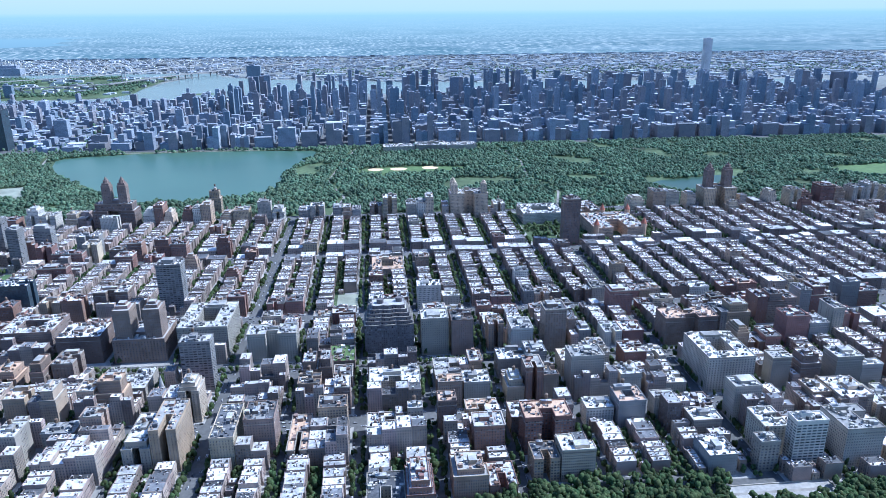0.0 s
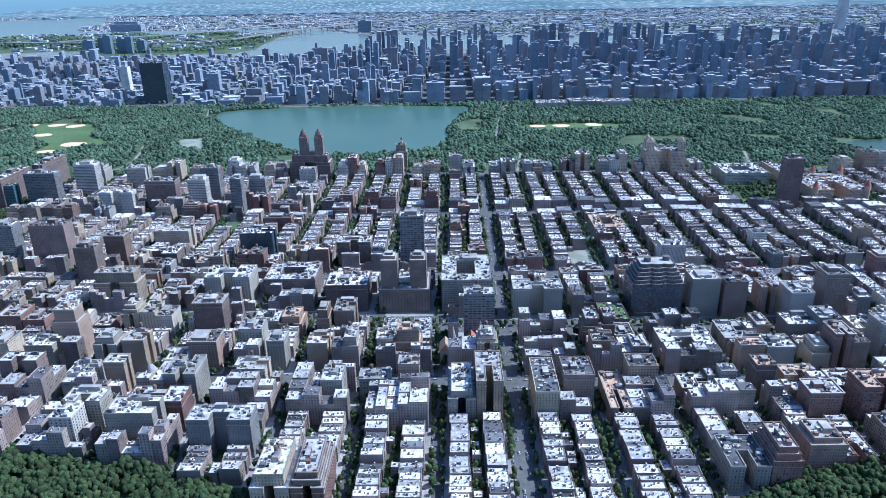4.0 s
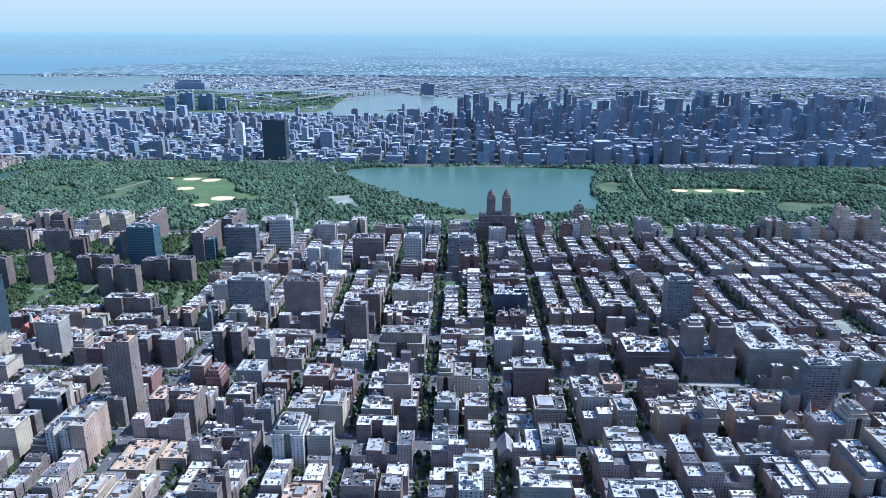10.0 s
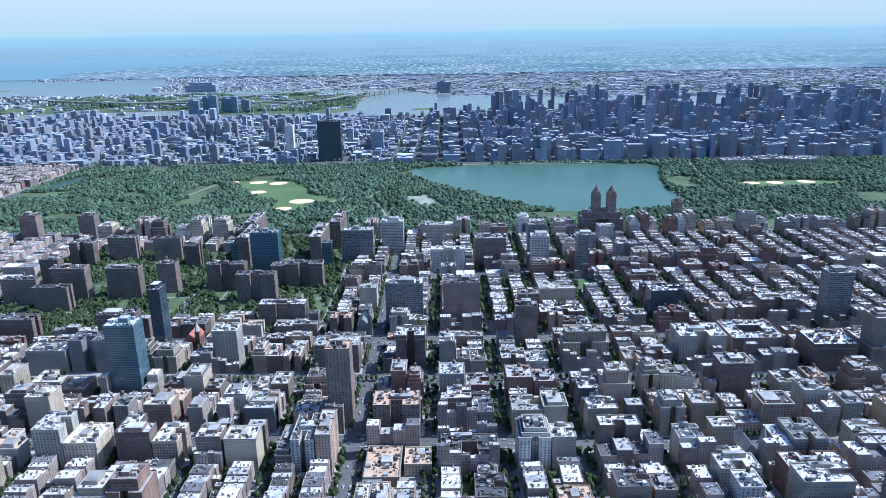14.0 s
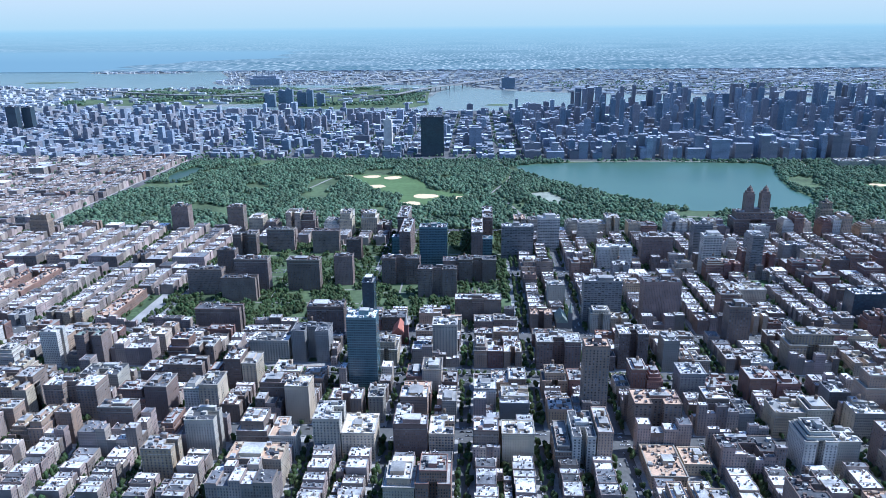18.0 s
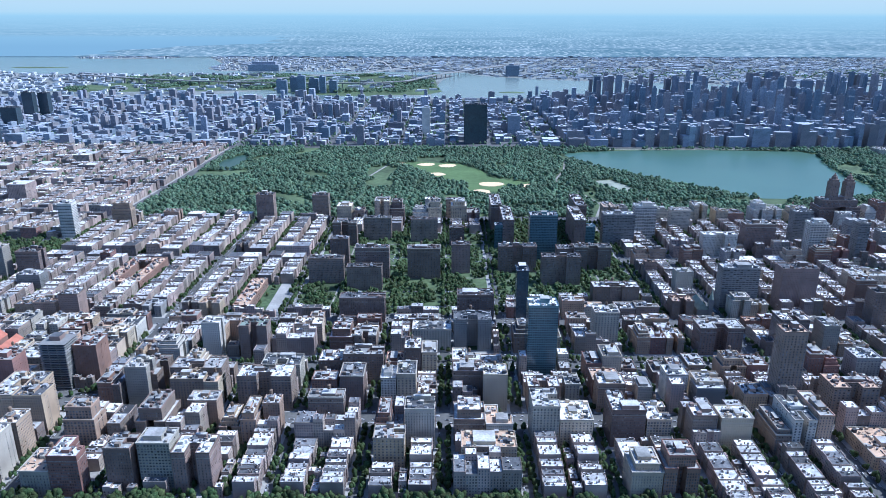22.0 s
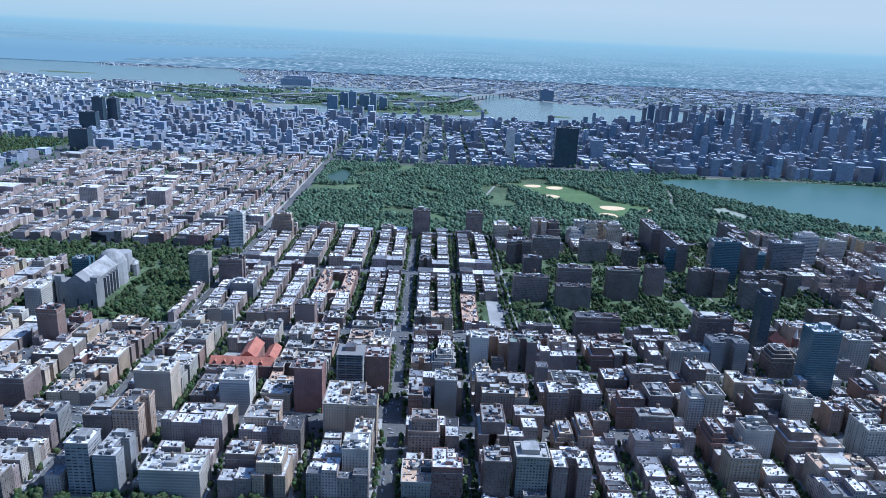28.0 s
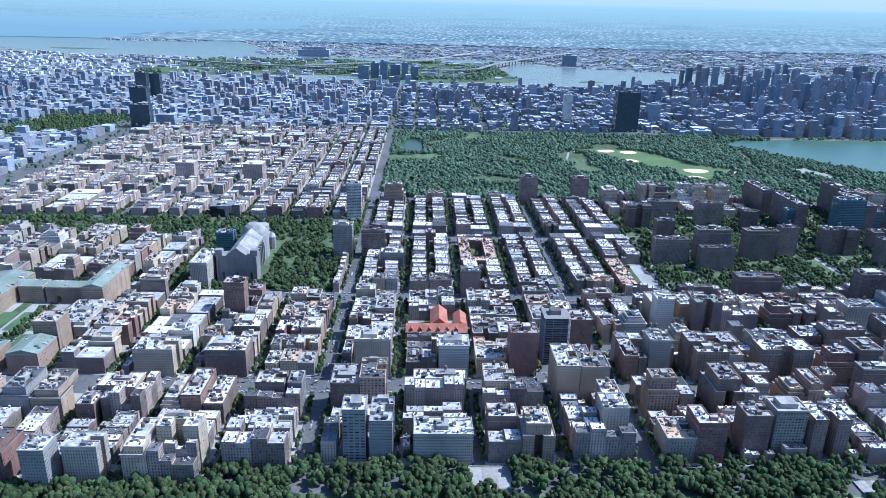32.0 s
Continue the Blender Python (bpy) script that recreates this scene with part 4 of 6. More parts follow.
block(-1304, -1286, 305, 13, 22, "limestone", "roof_silver")
block(-1321, -1308, 299, 13, 24, "concrete", "roof_silver")
block(-1170, -1157, 325, 14, 31, "concrete", "roof_silver")
block(-1221, -1198, 334, 18, 14, "limestone", "roof_gravel")
block(-1267, -1240, 413, 20, 19, "brick_brown", "roof_silver")
block(-1321, -1310, 355, 14, 15, "brick_brown", "roof_silver")
block(-1316, -1293, 372, 15, 17, "brick_tan", "roof_silver")
block(-1312, -1286, 413, 18, 19, "brick_buff", "roof_silver")
block(-1226, -1208, 373, 14, 19, "brick_brown", "roof_gravel")
block(-1207, -1198, 373, 14, 19, "concrete", "roof_tar")
block(-1133, -1101, 323, 16, 18, "limestone", "roof_silver")
block(-1092, -1073, 373, 14, 21, "brick_tan", "roof_gravel")
block(-1031, -1016, 336, 16, 26, "limestone", "roof_silver")
block(-997, -978, 366, 14, 27, "brick_tan", "roof_gravel")
block(-956, -941, 329, 14, 26, "brick_brown", "roof_gravel")
block(-939, -921, 331, 14, 28, "limestone", "roof_gravel")
block(-952, -930, 410, 15, 22, "brick_tan", "roof_silver")
block(-931, -921, 410, 15, 20, "brick_buff", "roof_tan")
block(-910, -875, 410, 16, 24, "brick_brown", "roof_silver")
block(-956, -942, 482, 12, 28, "white_brick", "roof_silver")
block(-982, -967, 414, 15, 28, "limestone", "roof_gravel")
block(-955, -921, 419, 15, 25, "brick_brown", "roof_gravel")
block(-902, -875, 437, 16, 18, "limestone", "roof_tar")
block(-323, -297, 320, 16, 24, "limestone", "roof_silver")
block(-279, -245, 315, 14, 23, "concrete", "roof_silver")
block(-353, -340, 321, 14, 21, "white_brick", "roof_silver")
block(-412, -394, 325, 15, 19, "brick_brown", "roof_tar")
block(-393, -381, 326, 14, 16, "brick_brown", "roof_gravel")
block(-441, -423, 319, 16, 13, "brick_tan", "roof_tan")
block(-412, -393, 401, 14, 19, "limestone", "roof_silver")
block(-438, -424, 369, 14, 20, "limestone", "roof_silver")
block(-368, -353, 368, 15, 19, "white_brick", "roof_tar")
block(-350, -335, 401, 15, 22, "brick_tan", "roof_gravel")
block(-271, -251, 369, 14, 20, "brick_buff", "roof_gravel")
block(-234, -220, 401, 14, 19, "brick_tan", "roof_silver")
block(-279, -263, 411, 15, 24, "limestone", "roof_gravel")
block(-318, -297, 441, 15, 28, "brick_brown", "roof_gravel")
block(-400, -382, 415, 15, 36, "brick_tan", "roof_gravel")
block(-412, -398, 432, 14, 16, "concrete", "roof_silver")
block(-683, -665, 410, 14, 20, "brick_tan", "roof_silver")
block(-637, -622, 370, 13, 22, "brick_brown", "roof_silver")
block(-621, -602, 369, 14, 21, "brick_buff", "roof_silver")
block(-591, -575, 410, 15, 13, "brick_tan", "roof_silver")
block(-683, -664, 426, 16, 14, "brick_red", "roof_tan")
block(-637, -622, 422, 14, 20, "white_brick", "roof_silver")
block(-620, -602, 415, 14, 19, "brick_buff", "roof_gravel")
block(-541, -512, 401, 18, 23, "brick_brown", "roof_tan")
block(-496, -481, 411, 14, 22, "brick_brown", "roof_silver")
block(-500, -467, 367, 16, 14, "brick_brown", "roof_tar")
block(-818, -800, 347, 14, 21, "brick_tan", "roof_gravel")
block(-770, -739, 344, 16, 18, "brick_buff", "roof_tan")
block(-755, -739, 410, 15, 26, "brick_buff", "roof_silver")
block(-727, -706, 410, 14, 18, "brick_brown", "roof_silver")
block(-703, -693, 413, 14, 18, "limestone", "roof_gravel")
block(-657, -647, 413, 14, 16, "limestone", "roof_gravel")
block(-621, -602, 410, 14, 17, "concrete", "roof_silver")
block(-774, -752, 420, 14, 23, "brick_brown", "roof_silver")
block(-802, -784, 369, 14, 26, "limestone", "roof_tar")
block(-1093, -1076, 337, 14, 20, "brick_brown", "roof_silver")
block(-1027, -1016, 356, 14, 24, "brick_tan", "roof_silver")
block(-356, -334, 339, 14, 19, "limestone", "roof_silver")
block(-321, -289, 338, 16, 19, "brick_red", "roof_silver")
block(-259, -247, 401, 14, 21, "limestone", "roof_silver")
block(-190, -179, 401, 14, 22, "brick_tan", "roof_silver")
block(-179, -161, 401, 14, 27, "brick_tan", "roof_tan")
block(-412, -378, 493, 16, 28, "brick_tan", "roof_gravel")
block(-56, -41, 401, 14, 19, "brick_tan", "roof_tar")
block(-41, -23, 369, 14, 20, "brick_tan", "roof_tar")
block(48, 66, 337, 14, 22, "brick_red", "roof_gravel")
block(77, 105, 339, 18, 24, "brick_red", "roof_tan")

block(-217, -204, 355, 17, 21, "limestone", "roof_silver")
block(-197, -178, 366, 11, 15, "concrete", "roof_gravel")
block(-174, -161, 365, 11, 25, "brick_tan", "roof_gravel")
block(-224, -209, 446, 20, 19, "brick_brown", "roof_gravel")
block(-236, -204, 483, 27, 21, "brick_brown", "roof_silver")
block(-135, -114, 432, 12, 37, "concrete", "roof_gravel")
block(-99, -63, 472, 17, 22, "limestone", "roof_silver")
block(-81, -63, 352, 20, 25, "brick_brown", "roof_tar")
block(-11, 23, 408, 19, 14, "limestone", "roof_silver")
block(-12, 5, 360, 15, 11, "brick_brown", "roof_silver")
block(12, 22, 368, 8, 17, "limestone", "roof_silver")
block(30, 42, 364, 12, 23, "brick_brown", "roof_tan")
block(47, 67, 365, 11, 16, "brick_tan", "roof_tan")
block(73, 92, 358, 18, 13, "brick_brown", "roof_silver")
block(33, 50, 418, 24, 11, "limestone", "roof_gravel")
block(92, 109, 459, 20, 23, "white_brick", "roof_gravel")
block(120, 143, 400, 16, 29, "limestone", "roof_gravel")
block(120, 138, 363, 13, 13, "white_brick", "roof_silver")
block(211, 244, 395, 40, 25, "limestone", "roof_silver")
block(210, 228, 358, 13, 25, "limestone", "roof_gravel")
block(163, 178, 365, 10, 16, "limestone", "roof_gravel")
block(152, 167, 395, 15, 17, "limestone", "roof_silver")
block(184, 200, 363, 13, 12, "brick_brown", "roof_silver")
block(178, 196, 342, 14, 14, "limestone", "roof_silver")
block(172, 189, 309, 20, 13, "concrete", "roof_silver")
block(209, 224, 321, 20, 21, "limestone", "roof_silver")
block(201, 213, 310, 9, 19, "limestone", "roof_gravel")
block(219, 238, 309, 9, 31, "white_brick", "roof_silver")
block(262, 275, 360, 16, 17, "brick_tan", "roof_silver")
block(275, 297, 352, 24, 18, "brick_buff", "roof_silver")
block(249, 272, 309, 25, 24, "limestone", "roof_gravel")
block(255, 269, 395, 11, 23, "limestone", "roof_gravel")
block(-1134, -1101, 384, 12, 16, "brick_brown", "roof_silver")
block(-1091, -1075, 387, 14, 17, "brick_tan", "roof_silver")
block(-1119, -1103, 429, 17, 15, "limestone", "roof_silver")
block(-1156, -1143, 324, 24, 25, "concrete", "roof_silver")
block(-933, -915, 388, 11, 20, "brick_tan", "roof_silver")
block(-920, -899, 327, 17, 25, "brick_brown", "roof_silver")
block(-978, -963, 419, 28, 20, "brick_brown", "roof_gravel")
block(-411, -387, 374, 11, 24, "brick_brown", "roof_silver")
block(-348, -335, 373, 10, 23, "brick_tan", "roof_silver")
block(-96, -75, 411, 16, 8, "brick_brown", "roof_silver")
block(33, 49, 394, 10, 19, "brick_tan", "roof_tan")
block(-190, -156, 423, 29, 10, "limestone", "roof_silver")
block(-955, -921, 494, 24, 19, "brick_tan", "roof_gravel")
block(-860, -838, 383, 10, 25, "brick_brown", "roof_gravel")
block(-887, -876, 383, 10, 21, "brick_tan", "roof_silver")

def landmark(x0, x1, y0, y1):
    LANDMARKS.append((x0, x1, y0, y1))


def pinnacle(parent, x, y, w, z0, z1, wall="brick_brown"):
    """A set-back tower top with a stepped lantern."""
    t = Build(wall)
    k = z1 - z0
    t.box(x - w, x + w, y - w, y + w, z0, z0 + k * 0.7)
    p = part("tower", t, parent, "square stone tower")
    q = Build("window")
    edge_panes(q, [(x - w, y - w), (x + w, y - w), (x + w, y + w), (x - w, y + w)], z0, z0 + k * 0.68, 1.7)
    part("tower_panes", q, p, "dark window panes", kind="stuff")
    t = Build(wall)
    t.box(x - w * 0.8, x + w * 0.8, y - w * 0.8, y + w * 0.8, z0 + k * 0.7, z0 + k * 0.78)
    t.drum(x, y, w * 0.72, z0 + k * 0.78, z0 + k * 0.88, 0, 0.9, 8)
    t.drum(x, y, w * 0.42, z0 + k * 0.88, z0 + k * 0.94, 0, 0.8, 8)
    t.drum(x, y, w * 0.2, z0 + k * 0.94, z1, 0, 0.2, 8)
    part("lantern", t, p, "stepped stone lantern")


# twin-towered house before the reservoir
landmark(-336, -286, 828, 854)
ob = building(-335, -287, 829, 853, 32, "brick_brown", "roof_gravel", "U", "twin_tower_building", tank=False, steps=1, category="apartment building", label="brown brick apartment house with two lantern towers")
pinnacle(ob, -318, 840, 5, 30, 64)
pinnacle(ob, -300, 840, 5, 30, 64)
# house with three towers beside the museum
landmark(86, 134, 826, 854)
ob = building(87, 133, 827, 853, 33, "brick_buff", "roof_gravel", "U", "three_tower_building", tank=False, category="apartment building", label="buff apartment house with three small corner towers")
for px, py in ((92, 832), (92, 848), (128, 832)):
    pinnacle(ob, px, py, 3.6, 33, 50, "brick_buff")
# twin towers by the boating lake
landmark(408, 452, 826, 854)
ob = building(409, 451, 827, 853, 30, "brick_tan", "roof_gravel", "U", "twin_tower_building", tank=False, category="apartment building", label="tan apartment house with twin towers by the lake")
pinnacle(ob, 418, 840, 5, 30, 62)
pinnacle(ob, 442, 840, 5, 30, 62)
# court-filling block and the pair of towers on one base
landmark(-151, -113, 481, 531)
building(-150, -114, 482, 530, 25, "limestone", "roof_silver", "O", "courtyard_building", label="grey limestone block round a large court")
landmark(-197, -158, 480, 516)
ob = building(-196, -159, 481, 515, 18, "brick_brown", "roof_gravel", "box", "twin_slab_building", tank=False, category="apartment building", label="dark brick apartment house with two towers on one base")
for px in (-188, -167):
    t = Build("brick_brown")
    shell(t, [(px - 6, 484), (px + 6, 484), (px + 6, 500), (px - 6, 500)], 18.2, 40, 0.5)
    t = part("tower", t, ob, "dark brick tower")
    q = Build("window")
    edge_panes(q, [(px - 6, 484), (px + 6, 484), (px + 6, 500), (px - 6, 500)], 18.4, 40, 1.4)
    part("tower_panes", q, t, kind="stuff")
    q = Build("roof_gravel")
    q.box(px - 5.6, px + 5.6, 484.4, 499.6, 39.6, 40.01)
    part("roof", q, t)
    for k, (e, z0, z1) in enumerate(((4.2, 40.02, 42.5), (2.6, 42.5, 44.5))):
        q = Build("brick_brown", "roof_gravel")
        q.box(px - e, px + e, 492 - e, 492 + e, z0, z1, 0, 1)
        part("lantern", q, t, "stepped tower top")
# tiered house with bowed terraces stepping back at the top
landmark(-16, 24, 469, 500)


def bowed(x0, x1, y0, y1, bow):
    pts = [(x0 + (x1 - x0) * k / 12, y0 - bow * abs(math.sin(math.pi * k / 4))) for k in range(13)]
    return pts + [(x1, y1), (x0, y1)]


t = Build("brick_dark")
pn, zb = Build("window"), 0.15
levels = []
for k, (e, zt) in enumerate(((0, 25), (0.9, 27.6), (1.9, 30.2), (3.0, 32.8), (4.4, 35.4), (6.0, 38))):
    loop = bowed(-14 + e, 22 - e, 472 + e, 497 - e, 1.0)
    shell(t, loop, zb, zt, 0.5)
    edge_panes(pn, loop, zb + (3 if k == 0 else 0), zt, 0.95, 1.76, 0.8, 1.0)
    levels.append((loop, zt))
    zb = zt
ob = thing("tiered_apartment_building", t, "dark brick apartment house with bowed terraces stepping back", "apartment building")
part("window_panes", pn, ob, "dark window panes in rows", kind="stuff")
for loop, zt in levels:
    q = Build("roof_gravel")
    q.add([(*p, zt + 0.01) for p in inset(loop, 0.28)], [tuple(range(len(loop)))])
    part("terrace", q, ob, "grey gravel terrace")
    q = Build("limestone")
    band(q, loop, zt + 0.3, zt + 0.62, 0.14)
    part("parapet_rim", q, ob, "pale curved parapet rim")
q = Build("limestone")
band(q, levels[0][0], 2.6, 3.1, 0.3)
part("base_course", q, ob, "pale stone course over the arcade")
for px, py in ((-2, 484), (12, 486)):
    q = Build("brick_dark", "roof_gravel")
    q.drum(px, py, 2.6, 38.02, 41, 0, 1.0, 12)
    part("bulkhead", q, ob, "round roof house")
# long slabs standing end-on by the park
for x0, y0, y1 in ((-718, 742, 800), (-727, 806, 858), (-641, 742, 800), (-629, 804, 858)):
    landmark(x0 - 2, x0 + 14, y0 - 2, y1 + 2)
    building(x0, x0 + 12, y0, y1, 32, "brick_brown", "roof_silver", "box", "slab_block", tank=False, label="long brown brick slab block with white roof")
# black tower beyond the park
landmark(-752, -698, 1384, 1440)
ob = building(-746, -701, 1404, 1432, 77, "dark_glass", "roof_tar", "box", "hospital_tower", tank=False, category="tower", label="tall black hospital tower beyond the park")
# museum
landmark(168, 312, 724, 852)
ob = building(172, 222, 800, 846, 13, "limestone", "roof_silver", "O", "museum_wing", tank=False, category="museum", label="pale museum wing with white roofs among trees")
ob = building(232, 268, 800, 850, 14, "brick_tan", "roof_silver", "H", "museum_wing", tank=False, category="museum", label="tan stone museum wing with white roof")
ob = building(238, 296, 728, 792, 14, "roof_tan", "roof_silver", "U", "museum_hall", tank=False, category="museum", label="pink granite museum hall with round corner towers")
for px, py in ((240, 730), (294, 730), (266, 792), (296, 790)):
    t = Build("roof_tan", "roof_tile")
    t.drum(px, py, 3.2, 0.2, 18, 0)
    t.drum(px, py, 3.5, 18, 25, 1, 0.05)
    part("corner_tower", t, ob, "round tower with a red cone roof")
# museum inside the park
landmark(8, 190, 1292, 1334)
for x0, x1, y0, y1, h in ((12, 70, 1300, 1332, 9), (72, 128, 1294, 1330, 12), (130, 186, 1298, 1332, 10)):
    building(x0, x1, y0, y1, h, "limestone", "roof_silver", "O" if x0 == 72 else "box", "art_museum_wing", tank=False, category="museum", label="long pale stone museum wing with glass roofs")
# unfinished tower: bare slabs on columns
t = Build("dark_glass")
t.box(-1045.5, -1030.5, 436.5, 450.5, 0.15, 33)
ob = thing("unfinished_tower", t, "unfinished dark apartment tower with bare concrete floor slabs", "building under construction")
for k in range(19):
    t = Build("concrete")
    t.box(-1047, -1029, 435, 452, 1.6 + k * 1.75, 1.95 + k * 1.75, 0, 0, True)
    part("floor_slab", t, ob, "bare concrete floor slab")
for px in (-1046.4, -1041, -1035.4, -1030):
    t = Build("concrete")
    t.box(px, px + 0.4, 435.3, 435.7, 0.15, 33.4)
    part("column", t, ob)
t = Build("brick_brown", "roof_tar")
t.box(-1042, -1035, 441, 448, 33.5, 36.5, 0, 1)
part("bulkhead", t, ob, "roof house over the lift")
# cathedral
landmark(-1345, -1204, 556, 690)
cb = Build("concrete")
cb.box(-1304, -1270, 577, 590, 0.15, 24)
cb.box(-1304, -1302.6, 576.2, 577, 0.15, 24)
cb.box(-1271.4, -1270, 576.2, 577, 0.15, 24)
for px in (-1296, -1279.6):
    cb.box(px, px + 1.6, 576.2, 577, 0.15, 22)
cb.gable(-1296, -1278, 577.2, 589.8, 24, 31, "y", 0)
ob = thing("cathedral", cb, "great grey stone cathedral with steep roof among trees", "church")
cb = Build("concrete", "roof_gravel")
cb.box(-1297, -1277, 590.1, 634, 0.15, 22, 0)
cb.gable(-1297.5, -1276.5, 590.1, 634, 22, 31, "y", 1)
nave = part("nave", cb, ob, "long nave under a steep grey roof")
for k in range(7):
    for sx in (-1299.4, -1276.8):
        cb = Build("concrete")
        cb.box(sx, sx + 2.2, 593 + k * 6, 594.2 + k * 6, 0.15, 19)
        part("buttress", cb, ob)
cb = Build("roof_gravel")
for k, (za, rb_) in enumerate(((22, 12.5), (26, 11.2), (29.5, 8.8), (32, 5.5))):
    if k < 3:
        nx = ((26, 11.2), (29.5, 8.8), (32, 5.5))[k]
        cb.drum(-1287, 646, rb_, za, nx[0], 0, nx[1] / rb_, 16)
cb.drum(-1287, 646, 5.5, 32, 33, 0, 0.2, 16)
part("dome", cb, ob, "low pale dome over the crossing")
cb = Build("concrete")
cb.drum(-1287, 646, 13, 0.15, 22, 0, 1.0, 16)
cb.drum(-1287, 668, 9, 0.15, 24, 0, 1.0, 12)
part("choir", cb, ob, "rounded stone choir")
for px in (-1302, -1272):
    cb = Build("concrete")
    cb.box(px - 3, px + 3, 577.2, 583.2, 24, 29)
    part("bell_tower", cb, ob, "square unfinished bell tower")
cb = Build("window")
for k in range(7):
    for sx in (-1297.06, -1276.98):
        cb.box(sx, sx + 0.04, 595.6 + k * 6, 597.6 + k * 6, 12, 20)
for px in (-1299.6, -1287.9, -1276):
    cb.box(px, px + 1.8, 576.94, 576.98, 3, 9)
cb.drum(-1287, 576.9, 0.01, 12, 18, 0, 1, 8)
part("lancet_windows", cb, ob, "tall dark lancet windows", kind="stuff")
for ang in range(7):
    px, py = -1287 + 11.5 * math.cos(ang * math.pi / 6), 668 + 11.5 * math.sin(ang * math.pi / 6)
    cb = Build("concrete", "roof_gravel")
    cb.drum(px, py, 3.4, 0.15, 12, 0, 1.0, 8)
    cb.drum(px, py, 3.6, 12, 15, 1, 0.05, 8)
    part("apse_chapel", cb, ob, "round chapel with a cone roof")


def church(x, y, w, d, roof, wall, spire, words):
    """A small church: gabled nave, square tower with a pointed spire, lancet panes."""
    if taken(x - w / 2, x + w / 2, y, y + d):
        return
    landmark(x - w / 2 - 1.5, x + w / 2 + 4, y - 1, y + d + 1)
    nb = Build(wall)
    nb.box(x - w / 2, x + w / 2, y, y + d, 0.15, 8)
    body = thing("church", nb, words, "church")
    rb = Build(roof)
    rb.gable(x - w / 2 - 0.3, x + w / 2 + 0.3, y, y + d, 8, 8 + w * 0.65, "y")
    part("gable_roof", rb, body, "steep gabled roof")
    tb = Build(wall)
    tb.box(x + w / 2, x + w / 2 + 3.4, y - 0.6, y + 2.8, 0.15, 17)
    tower = part("tower", tb, body, "square stone tower")
    sb = Build(spire)
    sb.drum(x + w / 2 + 1.7, y + 1.1, 1.9, 17, 26, 0, 0.03, 8)
    part("spire", sb, tower, "pointed spire")
    pb = Build("window")
    for k in range(int(d / 3) - 1):
        pb.box(x - w / 2 - 0.04, x - w / 2 - 0.01, y + 3 + k * 3, y + 4 + k * 3, 3, 6.5)
        pb.box(x + w / 2 + 0.01, x + w / 2 + 0.04, y + 3.4 + k * 3, y + 4.4 + k * 3, 3, 6.5)
    part("lancet_windows", pb, body, "dark lancet windows", kind="stuff")


church(-565, 558, 9, 20, "copper", "concrete", "copper", "grey stone church with green gabled roof and spire")
church(-130, 416, 8, 14, "roof_tile", "brick_tan", "roof_gravel", "tan church with a red tile roof and spire")
church(-147, 410, 7, 12, "roof_tan", "limestone", "roof_gravel", "small stone church with tan gabled roof")
church(-326, 370, 9, 18, "roof_gravel", "concrete", "roof_gravel", "dark grey stone church with slate gabled roof")
church(-697, 530, 10, 20, "roof_tile", "brick_red", "white_brick", "red brick church with white tower and spire")
church(-1207, 582, 6, 16, "copper", "concrete", "copper", "grey stone chapel with steep pale green roof")
# red-roofed school
landmark(-1142, -1094, 458, 502)
ob = building(-1140, -1096, 462, 474, 9, "brick_red", "roof_tile", "box", "school", tank=False, category="school", label="brick school with steep red tile roofs")
cb = Build("roof_tile")
cb.gable(-1140, -1096, 462, 474, 9.9, 14, "x")
part("hip_roof", cb, ob, "steep red tile roof")
cb = Build("brick_red")
cb.box(-1122, -1110, 474.1, 500, 0.15, 10)
wing = part("wing", cb, ob, "brick wing")
cb = Build("roof_tile")
cb.gable(-1122.4, -1109.6, 474.1, 500.4, 10, 15, "y")
part("wing_roof", cb, wing, "steep red tile roof")
cb = Build("brick_red")
cb.box(-1105, -1096, 474.1, 496, 0.15, 9)
wing = part("wing", cb, ob, "brick wing")
cb = Build("roof_tile")
cb.gable(-1105.4, -1095.6, 474.1, 496.4, 9, 12.6, "y")
part("wing_roof", cb, wing, "steep red tile roof")
for k in range(6):
    cb = Build("brick_red", "roof_tile")
    cb.box(-1137 + k * 6.4, -1135 + k * 6.4, 462.6, 465, 9.6, 11.6, 0)
    cb.gable(-1137.2 + k * 6.4, -1134.8 + k * 6.4, 462.4, 466, 11.6, 13.0, "y", 1)
    part("dormer", cb, ob, "small tiled dormer")
# college halls with green copper roofs round a lawn
landmark(-1700, -1364, 412, 566)
HALLS = ((-1388, -1372, 512, 562, 20), (-1424, -1392, 528, 542, 13), (-1446, -1427, 530, 544, 13), (-1480, -1448, 505, 560, 13), (-1392, -1372, 415, 440, 14), (-1480, -1398, 414, 432, 15),
         (-1560, -1500, 500, 560, 15), (-1560, -1500, 420, 480, 15), (-1640, -1580, 420, 555, 15))
for x0, x1, y0, y1, h in HALLS:
    ob = building(x0, x1, y0, y1, h, "brick_tan", "copper", "box", "college_hall", tank=False, category="college hall", label="tan brick college hall with pale green copper roof")
    cb = Build("copper")
    cb.gable(x0, x1, y0, y1, h + 0.75, h + 3.2, "x" if x1 - x0 > y1 - y0 else "y")
    part("copper_roof", cb, ob, "low pitched green copper roof")
building(-1390, -1362, 462, 508, 13, "limestone", "roof_silver", "U", "college_library", tank=False, steps=1, category="library", label="pale stone college library with stepped roofs")
building(-1388, -1372, 442, 460, 24, "brick_tan", "roof_gravel", "box", "college_tower", tank=False, category="college hall", label="tan brick college tower by the lawn")
